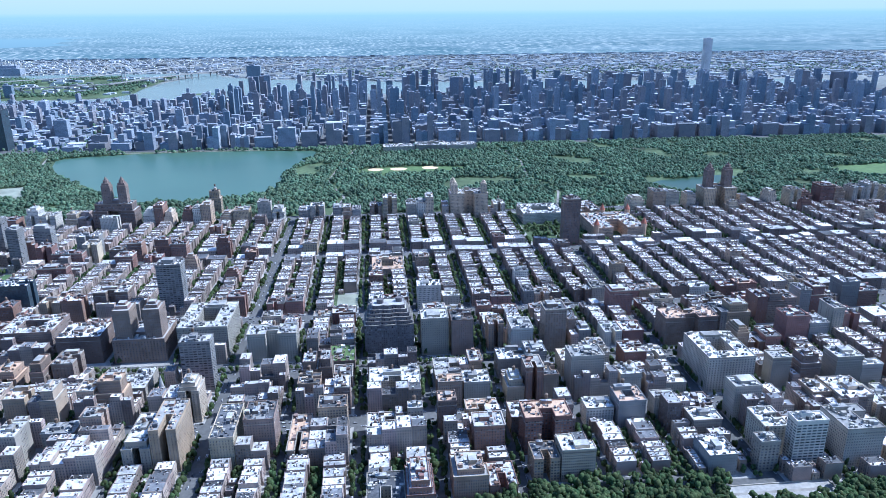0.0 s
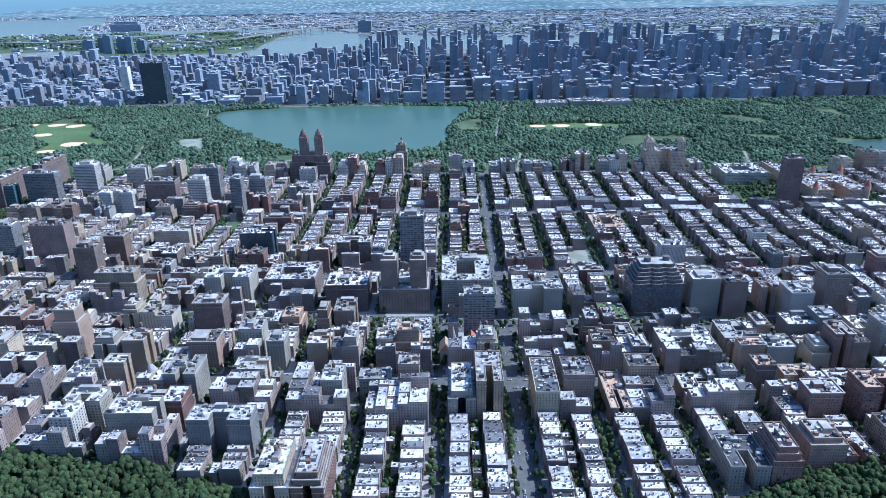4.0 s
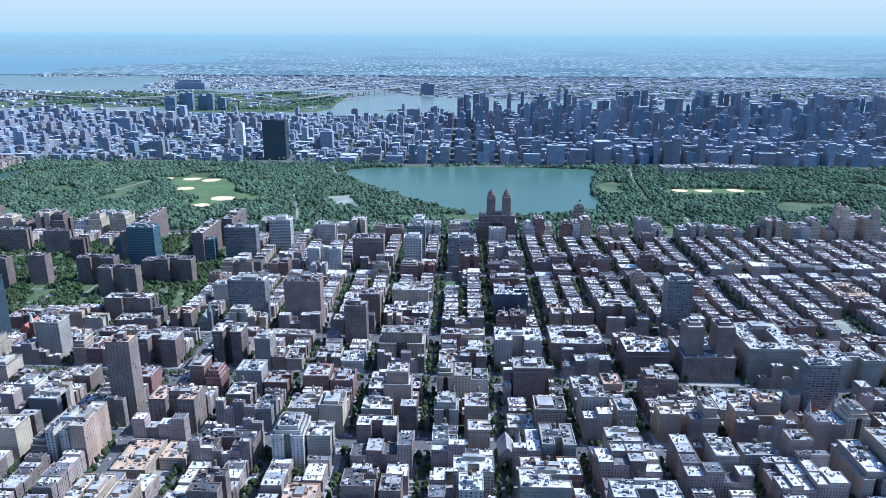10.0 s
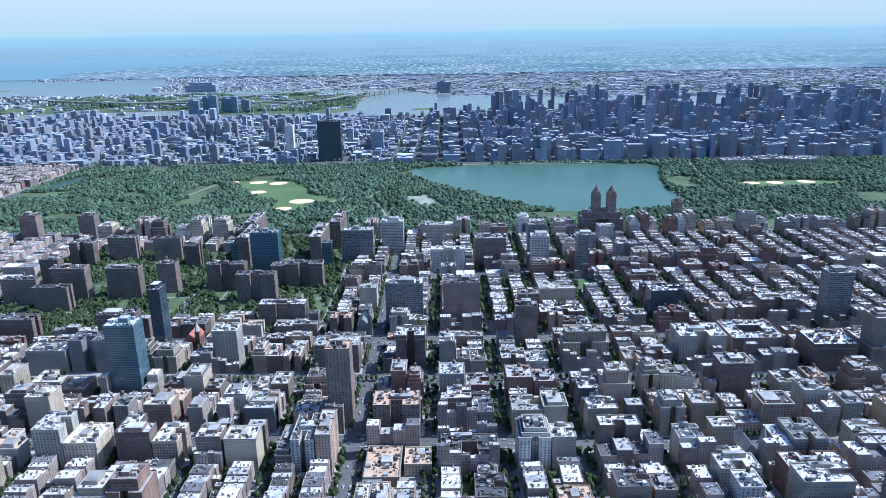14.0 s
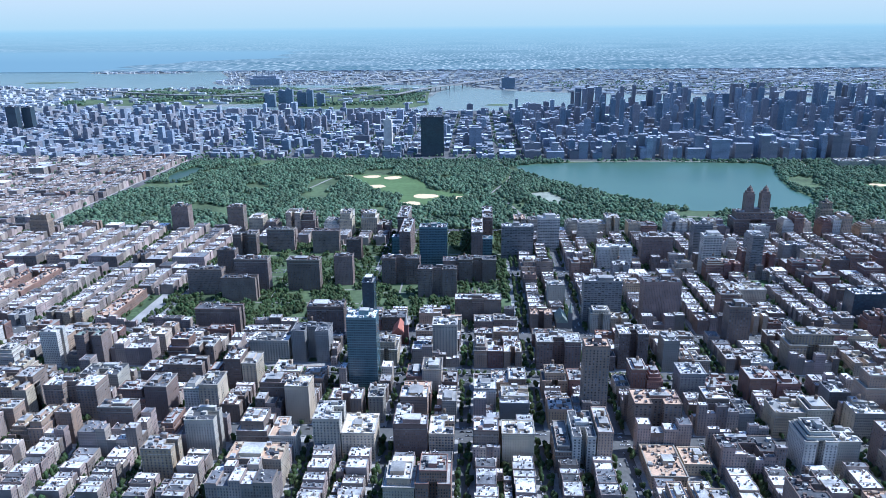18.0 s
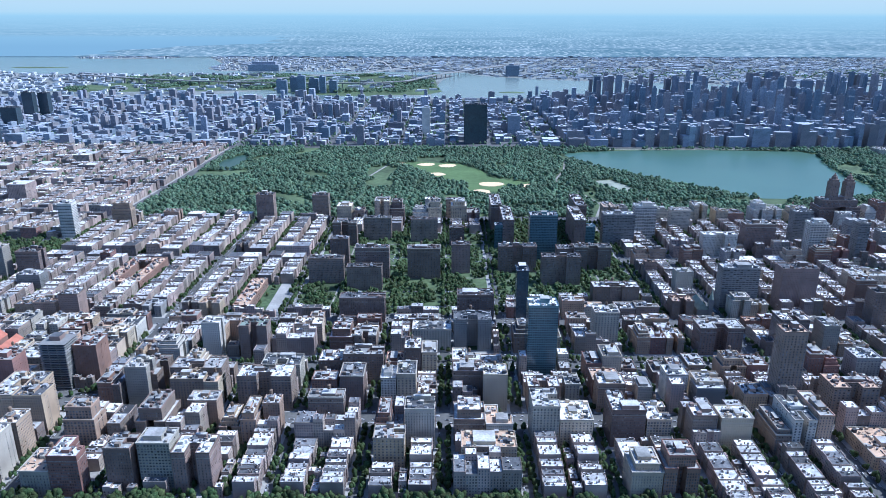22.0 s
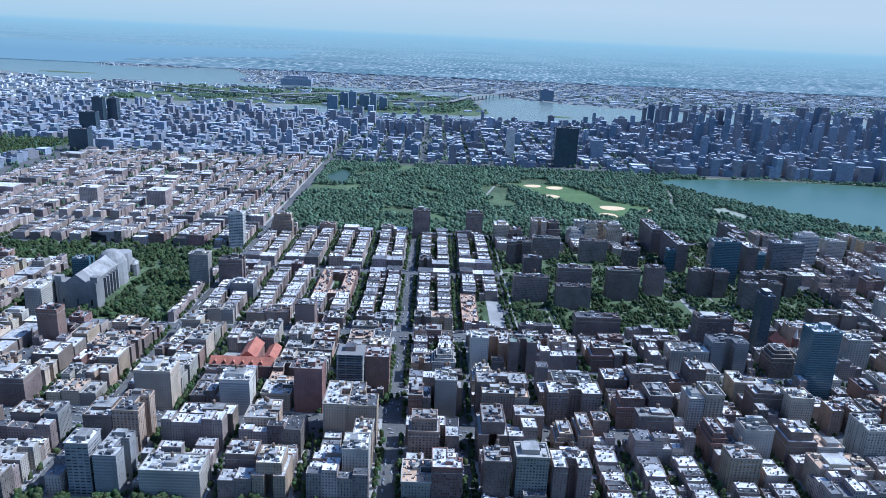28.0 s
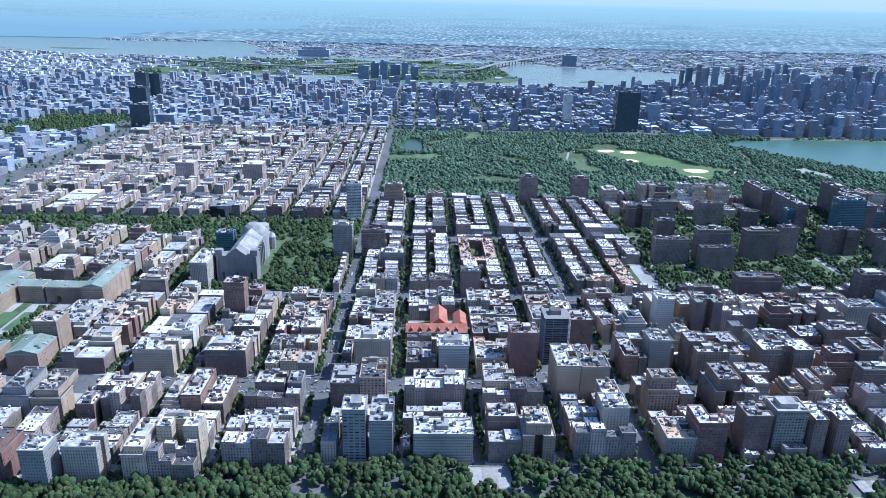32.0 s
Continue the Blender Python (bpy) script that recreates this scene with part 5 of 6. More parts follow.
for xa, xb in ((-1462, -1436), (-1432, -1400)):
    for ya, yb in ((440, 472), (478, 510)):
        sheet("college_lawn", [(xa, ya), (xb, ya), (xb, yb), (xa, yb)], 0.3, "turf", "mown college lawn between halls", "lawn")
# open housing estates: lawns and trees between the slabs
ESTATES = [(street(104) + 7, street(100) - 7, 566, 796), (street(100) + 2, street(97) - 7, 588, 852)]
estate_trees = []
for x0, x1, y0, y1 in ESTATES:
    sheet("estate_lawn", [(x0, y0), (x1, y0), (x1, y1), (x0, y1)], 0.2, "grass", "shady lawns between tall housing slabs", "lawn")
    for _ in range(1900):
        x, y = rng.uniform(x0, x1), rng.uniform(y0, y1)
        if not taken(x - 2, x + 2, y - 2, y + 2) and noise.noise((x * 0.04, y * 0.04, 1.0)) > -0.3 and abs((x + 0.35 * y) % 46 - 23) > 3:
            s = rng.uniform(2.0, 3.6)
            estate_trees.append((x, y, 0.2, s, s * rng.uniform(1.1, 1.5), rng.uniform(0, 6), rng.randrange(3)))
    walks = Build("path")
    for k in range(6):
        ya = y0 + 14 + k * (y1 - y0 - 20) / 6
        walks.box(x0 + 2, x1 - 2, ya, ya + 1.5, 0.2, 0.26)
    for k in range(3):
        xa = x0 + (x1 - x0) * (k + 0.6) / 3.4
        walks.box(xa, xa + 1.6, y0 + 2, y1 - 2, 0.2, 0.29)
    thing("estate_paths", walks, "pale paved paths across the estate lawns", "path", kind="structure")
for e in ESTATES:
    LANDMARKS.append(e)
# trees on the museum grounds
for _ in range(420):
    x, y = rng.uniform(170, 310), rng.uniform(726, 850)
    if not any(x > q[0] - 3 and x < q[1] + 3 and y > q[2] - 3 and y < q[3] + 3 for q in FOOT):
        s = rng.uniform(2.4, 4.2)
        estate_trees.append((x, y, 0.2, s, s * rng.uniform(1.1, 1.5), rng.uniform(0, 6), rng.randrange(3)))
sheet("museum_lawn", [(168, 724), (312, 724), (312, 852), (168, 852)], 0.22, "grass", "shaded lawns round the museum halls", "lawn")
# cathedral close and the steep park behind it
for x0, x1, y0, y1, k in ((-1345, -1204, 556, 690, 950), (-2000, -1196, 690, 764, 2300)):
    for _ in range(k):
        x, y = rng.uniform(x0, x1), rng.uniform(y0, y1)
        if -1308 < x < -1266 and 570 < y < 684:
            continue
        if x1 == -1204 and noise.noise((x * 0.03, y * 0.03, 5.0)) < -0.35:
            continue
        s = rng.uniform(2.4, 4.2)
        estate_trees.append((x, y, 0.2, s, s * rng.uniform(1.1, 1.5), rng.uniform(0, 6), rng.randrange(3)))
sheet("hillside_park", [(-2000, 690), (-1196, 690), (-1196, 764), (-2000, 764)], 0.2, "grass", "steep wooded park below the heights", "ground")
sheet("cathedral_close", [(-1345, 556), (-1204, 556), (-1204, 690), (-1345, 690)], 0.2, "grass", "lawns of the cathedral close", "lawn")
# dark towers and the square wood beyond the heights
for x0, x1, y0, d, h in ((-1680, -1644, 1356, 20, 42), (-1768, -1732, 1580, 20, 48), (-1826, -1800, 1766, 18, 62), (-1800, -1776, 1790, 18, 58)):
    landmark(x0, x1, y0, y0 + d)
    building(x0, x1, y0, y0 + d, h, "dark_glass", "roof_tar", "box", "office_tower", tank=False, category="tower", label="dark office tower over low blocks uptown")
landmark(-1890, -1725, 1250, 1480)
for _ in range(750):
    x, y = rng.uniform(-1885, -1730), rng.uniform(1255, 1475)
    s = rng.uniform(2.8, 4.6)
    estate_trees.append((x, y, 0.2, s, s * 1.7, rng.uniform(0, 6), rng.randrange(3)))
sheet("square_lawn", [(-1890, 1250), (-1725, 1250), (-1725, 1480), (-1890, 1480)], 0.2, "grass", "wooded square among low blocks", "lawn")
# playgrounds, schools and odd roofs
landmark(-372, -351, 657, 688)
sheet("playing_court", [(-371, 658), (-352, 658), (-352, 687), (-371, 687)], 0.3, "turf", "bright green playing court", "court")
landmark(-41, -21, 562, 598)
sheet("playing_court", [(-40, 563), (-22, 563), (-22, 597), (-40, 597)], 0.3, "court", "pale green school playground", "court")
landmark(-10, 22, 634, 674)
building(-9, 21, 635, 673, 9, "brick_buff", "roof_tan", "O", "school", tank=False, category="school", label="low school with tan roof round a court")
landmark(-40, -20, 446, 474)
building(-39, -21, 447, 473, 10, "brick_brown", "lawn", "box", "apartment_building", tank=False, label="brown brick block with a planted green roof")
landmark(-542, -504, 350, 382)
building(-541, -522, 351, 381, 8, "brick_buff", "roof_tan", "box", "school", tank=False, category="school", label="low buff school with tan roofs")
building(-520, -505, 364, 381, 7, "brick_buff", "roof_tan", "box", "school", tank=False, category="school", label="low buff school wing with tan roof")
landmark(-960, -922, 560, 628)
building(-958, -944, 562, 627, 8, "brick_red", "roof_tan", "box", "school", tank=False, category="school", label="long low red brick school with tan roof")
landmark(-1094, -1058, 615, 686)
building(-1093, -1059, 616, 685, 8, "brick_red", "roof_tan", "O", "school", tank=False, category="school", label="low brick school with tan roofs round a court")
joined("estate_trees", CROWNS, estate_trees, "leaf_near", "leafy trees on lawns between buildings", "trees")

GRAND = (10, 16, 24, 26, 16, 5, 3)
MIXED = (22, 24, 22, 14, 8, 5, 5)
TENEMENT = (34, 26, 20, 8, 6, 2, 4)


def fill_block(n):
    global terraces
    terraces = Build("row_wall", "row_roof_light", "row_roof_dark", "window")
    x0, x1 = block_x(n)
    for kind, y0, y1 in strips(n):
        slabs.box(x0 - 1.6, x1 + 1.6, y0 - 1.6, y1 + 1.6, 0.0, 0.15)
        slabs.add([(x0 + 12, y0 + 6, 0.17), (x1 - 12, y0 + 6, 0.17), (x1 - 12, y1 - 6, 0.17), (x0 + 12, y1 - 6, 0.17)], [(0, 1, 2, 3)], 1)
        near = -1300 < x0 < 420 and y0 < 700
        if kind == "river":
            m, k = y0 + (y1 - y0) * rng.uniform(0.27, 0.36), y0 + (y1 - y0) * rng.uniform(0.62, 0.7)
            if rng.random() < (0.4 if -1060 < x0 < -640 else 0.9 if x0 < -640 else 0.55):
                apartments(x0, x1, y0, m - 1, 17 if x0 < -640 else 11, 26, GRAND)
            else:
                row_pair(x0, x1, y0, m - 1, 9, True)
            row_pair(x0, x1, m + 0.5, k - 0.5, rng.uniform(8.5, 11), True, rng.uniform(3.4, 6))
            apartments(x0, x1, k, y1, 16, 27, GRAND)
        elif kind in ("west_end", "heights"):
            m = y0 + (y1 - y0) * 0.5
            if kind == "west_end":
                apartments(x0, x1, y0, y0 + 18, 17, 27, GRAND)
                row_pair(x0, x1, y0 + 19, y1 - 20, 9.5, True)
                apartments(x0, x1, y1 - 19, y1, 11, 26, MIXED)
            else:
                y = y0
                while y < y1 - 9:
                    e = min(y + rng.uniform(15, 24), y1)
                    apartments(x0, x1, y, e - 1.0, 10, 17 if n < 113 else 20, GRAND)
                    y = e
        elif kind == "broadway":
            apartments(x0, x1, y0, y0 + 19, 10, 24, MIXED)
            row_pair(x0, x1, y0 + 20, y1 - 12, 9, True, 5)
            apartments(x0, x1, y1 - 11.5, y1, 8.5, 13, TENEMENT)
        elif kind in ("amsterdam", "columbus", "harlem"):
            w = 15 if kind != "harlem" else 10
            lo, hi = ((9, 13) if n < 86 or n > 100 else (10, 22))
            if kind == "harlem" and n > 112:
                y = y0
                while y < y1 - 6:
                    e = min(y + rng.uniform(14, 34), y1)
                    if rng.random() < 0.22:
                        k = 1 if rng.random() < 0.7 else 2
                        h = rng.uniform(8, 17) if rng.random() < 0.8 else rng.uniform(20, 30)
                        c = x1 - rng.uniform(0, 14)
                        tenements.box(x0, c, y, e - 1, 0.15, h, 0, k)
                        tenements.box(x0 + 8, x0 + 12, y + 3, y + 7, h, h + 2, 0, k)
                        edge_panes(tenements, [(x0, y), (c, y), (c, e - 1), (x0, e - 1)], 0.6, h, 2.0, mat=3)
                    else:
                        da, dc = rng.uniform(11, 17), rng.uniform(11, 17)
                        houses(x0 + 0.5, x0 + da, y, e, rng.uniform(7.5, 11), rng.uniform(4, 9))
                        houses(x1 - dc, x1 - 0.5, y, e, rng.uniform(7.5, 11), rng.uniform(4, 9))
                    y = e
                continue
            apartments(x0, x1, y0, y0 + w, lo, hi, TENEMENT)
            if kind == "columbus":
                if n >= 104:
                    apartments(x0, x1, y1 - 15, y1, 9, 14, GRAND)
                    y1 -= 16
                else:
                    apartments(x0, x1, y1 - 22, y1, 17, 30, GRAND)
                    y1 -= 23
            else:
                apartments(x0, x1, y1 - w, y1, lo, hi, TENEMENT)
                y1 -= w + 1
            y0 += w + 1
            if n >= 101:
                d = (x1 - x0) * 0.4
                houses(x0 + 0.8, x0 + d, y0, y1, 10, 5.2, near=near)
                houses(x1 - d, x1 - 0.8, y0, y1, 10, 5.2, near=near)
                for _ in range(9):
                    yard_trees.append(((x0 + x1) / 2 + rng.uniform(-2, 2), rng.uniform(y0, y1), 0.15, rng.uniform(2.0, 3.2), rng.uniform(3.4, 5.2), rng.uniform(0, 6), rng.randrange(3)))
            else:
                row_pair(x0, x1, y0, y1, 9.5, near)
                if rng.random() < 0.4:
                    c = rng.uniform(y0 + 10, y1 - 20)
                    apartments(x0, x0 + 13, c, c + 12, 14, 20, MIXED, 1)
    for kind, y0, y1 in strips(n):
        if -1400 < x0 < 480 and y1 < 870:
            fill_gaps(x0, x1, y0, y1)
    thing("row_houses", terraces, "terraces of narrow brick row houses with flat roofs", "row houses", kind="stuff")
    avenues = (west_end(x0), broadway(x0), AMST, COLUMBUS, CPW)
    for side in (x0 - 2.6, x1 + 2.6):
        y = riverside(side) + 4
        while y < 850:
            if rng.random() < 0.78 and not any(abs(y - q) < 10 for q in avenues):
                street_trees.append((side, y, 0.15, rng.uniform(2.0, 3.5), rng.uniform(3.6, 6.0), rng.uniform(0, 6), rng.randrange(3)))
            y += rng.uniform(3.4, 6.2)


for n in range(67, 120):
    fill_block(n)
thing("tenement_blocks", tenements, "low brick walk-up blocks with flat roofs on the avenues", "tenements", kind="stuff")
slab = thing("pavement", slabs, "grey concrete pavements and yards of the city blocks", "pavement", kind="structure")

# ---- east of the park ----


tower_count = 0


def far_strip(name, y0, y1, na, nb, lo, hi, towers, tall, green=0.0, cover=0.94):
    global tower_count
    st = Build("hazed_stone", "hazed_roof", "hazed_brick", "hazed_glass")
    for n in range(na, nb):
        x0, x1 = block_x(n)
        y = y0
        while y < y1 - 5:
            d = min(rng.uniform(8, 24), y1 - y)
            parts = rng.choice((1, 2, 2, 3, 3, 4))
            for i in range(parts):
                a, c = x0 + (x1 - x0) * i / parts, x0 + (x1 - x0) * (i + 1) / parts
                if rng.random() > cover or taken(a, c, y, y + d):
                    continue
                made = rng.random() < towers
                if made and tower_count < 290:
                    tower_count += 1
                    tw, h = rng.choice(("hazed_stone", "hazed_brick", "hazed_glass", "hazed_glass")), rng.uniform(*tall)
                    tb = Build(tw, "hazed_roof")
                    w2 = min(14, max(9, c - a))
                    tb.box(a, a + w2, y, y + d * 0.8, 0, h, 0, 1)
                    t = thing("tower_block", tb, "%s tower block rising over its neighbours" % {"hazed_stone": "grey stone", "hazed_brick": "brown brick", "hazed_glass": "blue grey glass"}[tw], "tower block", "towers east of the park")
                    pb = Build(tw, "hazed_roof")
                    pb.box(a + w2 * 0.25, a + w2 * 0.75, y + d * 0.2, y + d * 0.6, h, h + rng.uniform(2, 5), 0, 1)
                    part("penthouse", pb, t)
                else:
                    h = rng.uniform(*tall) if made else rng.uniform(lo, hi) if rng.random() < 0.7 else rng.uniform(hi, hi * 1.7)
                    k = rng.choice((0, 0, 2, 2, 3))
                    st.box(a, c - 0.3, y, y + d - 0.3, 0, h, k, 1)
                    if rng.random() < 0.6:
                        st.box(a + (c - a) * 0.3, a + (c - a) * 0.6, y + d * 0.3, y + d * 0.6, h, h + rng.uniform(1, 3), k, 1)
            y += d
    thing(name, st, "crowded stone and brick city blocks beyond the park", "city blocks", kind="stuff")
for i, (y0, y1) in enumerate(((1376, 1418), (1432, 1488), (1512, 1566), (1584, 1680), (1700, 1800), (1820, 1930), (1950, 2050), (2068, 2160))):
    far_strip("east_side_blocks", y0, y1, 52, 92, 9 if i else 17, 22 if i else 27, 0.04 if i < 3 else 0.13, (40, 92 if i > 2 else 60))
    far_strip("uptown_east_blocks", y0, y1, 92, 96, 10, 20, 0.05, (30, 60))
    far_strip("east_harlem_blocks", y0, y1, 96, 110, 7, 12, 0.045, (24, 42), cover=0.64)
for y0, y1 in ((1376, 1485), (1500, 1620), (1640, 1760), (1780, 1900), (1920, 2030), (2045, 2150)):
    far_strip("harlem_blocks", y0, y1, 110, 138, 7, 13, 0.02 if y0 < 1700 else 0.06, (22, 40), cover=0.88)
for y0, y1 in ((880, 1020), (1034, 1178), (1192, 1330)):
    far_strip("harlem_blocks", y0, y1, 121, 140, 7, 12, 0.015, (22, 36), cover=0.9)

# towers that stand out beyond the park
def lone_tower(x0, x1, y0, d, h, wall, words):
    t = Build(wall, "hazed_roof")
    t.box(x0, x1, y0, y0 + d, 0, h, 0, 1)
    t = thing("tower_block", t, words, "tower block", "towers east of the park")
    q = Build(wall, "hazed_roof")
    q.box(x0 + (x1 - x0) * 0.25, x1 - (x1 - x0) * 0.25, y0 + d * 0.25, y0 + d * 0.75, h, h + 3, 0, 1)
    part("penthouse", q, t)


lone_tower(-832, -815, 1502, 16, 60, "white_brick", "slender white tower block over low houses")
lone_tower(-652, -626, 1500, 18, 44, "hazed_stone", "pale rounded tower block over low houses")
# the glass tower wears the pale house colour, in place of haze over it
lone_tower(1372, 1400, 2910, 28, 142, "far_house", "single tall blue glass tower across the river")
for x0, y0, nx, ny, h in ((-1118, 1738, 5, 2, 36), (-1390, 1690, 3, 2, 32), (-960, 1830, 4, 2, 34), (-1560, 1560, 3, 2, 30), (-1240, 1560, 3, 1, 30)):
    for a in range(nx):
        for c in range(ny):
            lone_tower(x0 + a * 22 + c * 8, x0 + a * 22 + c * 8 + 11, y0 + c * 34, 12, h + (a * 7 + c * 3) % 5, "hazed_brick", "brown brick tower block of an estate")

# ---- rivers and far shore ----
NARROWS = [(-830, 2240), (-560, 2240), (-330, 2290), (-200, 2330), (1700, 2330), (1700, 2620), (300, 2700), (-170, 2840), (-448, 2961), (-640, 3120), (-749, 3178), (-800, 2900), (-817, 2662), (-835, 2420)]
CREEK = [(-835, 2250), (-835, 2300), (-1122, 2300), (-1137, 2409), (-1397, 2494), (-1517, 2345), (-1620, 2270), (-1900, 2236), (-2500, 2175), (-2500, 2150), (-1900, 2210), (-1620, 2225), (-1471, 2204), (-1276, 2169), (-1122, 2184)]
BAY = [(-4900, 4200), (-3317, 3713), (-2704, 3221), (-2444, 3173), (-2141, 3120), (-1812, 3160), (-1160, 3190), (-817, 3178), (-640, 3130), (-700, 3290), (-1000, 3340), (-1300, 3350), (-1850, 3362),
       (-1960, 3560), (-1990, 3900), (-2300, 4636), (-4900, 4636)]
sheet("river_narrows", NARROWS, 0.1, "river", "pale grey blue tidal river between the shores", "water")
sheet("river_creek", CREEK, 0.12, "river", "narrow grey river behind the city blocks", "water")
sheet("bay", BAY, 0.14, "river", "wide pale bay with low islands", "water")
ISLAND = [(-2120, 2420), (-1950, 2400), (-1540, 2460), (-1397, 2480), (-1250, 2330), (-1084, 2295), (-958, 2321), (-848, 2334), (-798, 2443), (-815, 2600), (-830, 2930), (-830, 3140), (-1160, 3150), (-1812, 3120), (-2080, 3060)]
sheet("island_park", ISLAND, 0.3, "grass", "wooded river island with lawns", "ground")
sheet("small_island", blob(-565, 2415, 38, 30, seed=3), 0.3, "grass", "tiny wooded islet in the river", "ground")
sheet("far_island", blob(-2811, 3595, 126, 48, seed=4), 0.3, "grass", "low wooded island in the bay", "ground")
sheet("prison_island", blob(-2750, 4480, 330, 110, seed=6, wob=0.06), 0.3, "ground", "flat built up island in the bay", "ground")

hs = Build("far_house", "hazed_roof")
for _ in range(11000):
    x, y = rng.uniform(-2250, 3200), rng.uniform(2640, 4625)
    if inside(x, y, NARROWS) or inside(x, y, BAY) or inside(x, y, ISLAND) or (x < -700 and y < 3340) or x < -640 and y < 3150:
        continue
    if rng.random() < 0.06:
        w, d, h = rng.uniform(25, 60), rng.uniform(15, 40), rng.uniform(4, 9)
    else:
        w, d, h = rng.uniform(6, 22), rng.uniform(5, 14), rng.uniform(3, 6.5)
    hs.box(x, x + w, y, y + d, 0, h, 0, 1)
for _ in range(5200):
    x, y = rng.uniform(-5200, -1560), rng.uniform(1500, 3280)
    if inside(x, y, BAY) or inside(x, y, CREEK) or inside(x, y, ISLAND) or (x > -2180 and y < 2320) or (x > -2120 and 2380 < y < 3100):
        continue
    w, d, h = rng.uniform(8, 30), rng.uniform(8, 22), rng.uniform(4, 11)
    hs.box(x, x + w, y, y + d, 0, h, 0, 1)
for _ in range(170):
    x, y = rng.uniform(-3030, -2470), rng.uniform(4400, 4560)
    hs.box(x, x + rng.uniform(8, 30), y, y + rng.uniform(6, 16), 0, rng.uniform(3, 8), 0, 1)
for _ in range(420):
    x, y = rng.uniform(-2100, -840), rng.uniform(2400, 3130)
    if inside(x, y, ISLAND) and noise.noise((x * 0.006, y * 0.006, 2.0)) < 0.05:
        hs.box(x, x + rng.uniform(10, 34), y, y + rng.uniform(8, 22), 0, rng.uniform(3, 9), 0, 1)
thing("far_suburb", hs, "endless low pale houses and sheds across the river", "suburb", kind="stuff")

# ---- woods and street trees ----
# winding drives through the park
DRIVES = []
DRIVES.append([(-1150, 905), (-1020, 930), (-900, 905), (-760, 930), (-600, 912), (-560, 955), (-420, 945), (-260, 925), (-120, 940), (20, 915), (180, 900), (320, 925), (480, 905), (700, 920), (1000, 910)])
DRIVES.append([(-1150, 1300), (-980, 1285), (-880, 1310), (-720, 1310), (-590, 1346), (-90, 1350), (0, 1285), (160, 1268), (330, 1290), (520, 1270), (760, 1290), (1000, 1280)])
DRIVES.append([(-590, 871), (-572, 930), (-588, 1000), (-612, 1080), (-586, 1160), (-572, 1240), (-596, 1333)])
DRIVES.append([(-60, 871), (-48, 960), (-76, 1060), (-62, 1200), (-40, 1333)])
DRIVES.append([(232, 871), (256, 960), (232, 1060), (246, 1180), (225, 1333)])
DRIVES.append([(-1150, 1060), (-1040, 1090), (-960, 1040), (-900, 1110), (-880, 1190)])


def by_drive(x, y):
    for line in DRIVES:
        for (xa, ya), (xb, yb) in zip(line, line[1:]):
            t = max(0.0, min(1.0, ((x - xa) * (xb - xa) + (y - ya) * (yb - ya)) / ((xb - xa) ** 2 + (yb - ya) ** 2)))
            if math.hypot(x - xa - t * (xb - xa), y - ya - t * (yb - ya)) < 3.6:
                return True
    return False


for line in DRIVES:
    vs = []
    for i, (px, py) in enumerate(line):
        (xa, ya), (xb, yb) = line[max(0, i - 1)], line[min(len(line) - 1, i + 1)]
        ln = math.hypot(xb - xa, yb - ya)
        vs += [(px - (yb - ya) / ln * 1.7, py + (xb - xa) / ln * 1.7, 0.3), (px + (yb - ya) / ln * 1.7, py - (xb - xa) / ln * 1.7, 0.3)]
    dr = Build("path")
    dr.add(vs, [(2 * i + 1, 2 * i + 3, 2 * i + 2, 2 * i) for i in range(len(line) - 1)])
    thing("park_drive", dr, "pale winding drive through the park", "road", kind="structure")
park_trees = []
x = PARK[0] + 3
while x < 1000:
    y = PARK[2] + 2
    while y < PARK[3] - 2:
        px, py = x + rng.uniform(-2.6, 2.6), y + rng.uniform(-2.6, 2.6)
        open_here = noise.noise((px * 0.013, py * 0.013, 3.0)) > 0.34
        if not open_here and not by_drive(px, py) and not any(inside(px, py, c) for c in CLEARINGS) and not taken(px - 2, px + 2, py - 2, py + 2):
            s = rng.uniform(3.6, 6.2)
            park_trees.append((px, py, 0.2, s, s * rng.uniform(0.9, 1.25), rng.uniform(0, 6), rng.randrange(3)))
        y += 6.4
    x += 6.4
joined("park_woodland", CROWNS, park_trees, "hazed_leaf", "dense dark green broadleaf trees of the park", "woodland")
far_trees = []
for _ in range(5000):
    x, y = rng.uniform(-2400, 2600), rng.uniform(2400, 4600)
    isl = inside(x, y, ISLAND) and noise.noise((x * 0.006, y * 0.006, 2.0)) > 0.0
    if isl or (x > -300 and 2950 < y < 3500):
        far_trees.append((x, y, 0.2, rng.uniform(4, 8), rng.uniform(5, 8), rng.uniform(0, 6), rng.randrange(2)))
for _ in range(6000):
    x, y = rng.uniform(-2120, -830), rng.uniform(2380, 3140)
    if inside(x, y, ISLAND) and noise.noise((x * 0.006, y * 0.006, 2.0)) > 0.12:
        far_trees.append((x, y, 0.2, rng.uniform(5, 9), rng.uniform(6, 9), rng.uniform(0, 6), rng.randrange(2)))
for _ in range(6800):
    x, y = rng.uniform(-2300, -500), rng.uniform(880, 2140)
    if y < 1350 and x > -1195:
        continue
    far_trees.append((x, y, 0.2, rng.uniform(2.4, 4.4), rng.uniform(4, 7.5), rng.uniform(0, 6), rng.randrange(2)))
joined("far_trees", FAR_CROWNS, far_trees, "hazed_leaf", "scattered trees among far houses and on the islands", "trees")
joined("yard_trees", CROWNS, yard_trees, "leaf_near", "leafy trees in the back yards of the blocks", "trees")
x = -1040.0
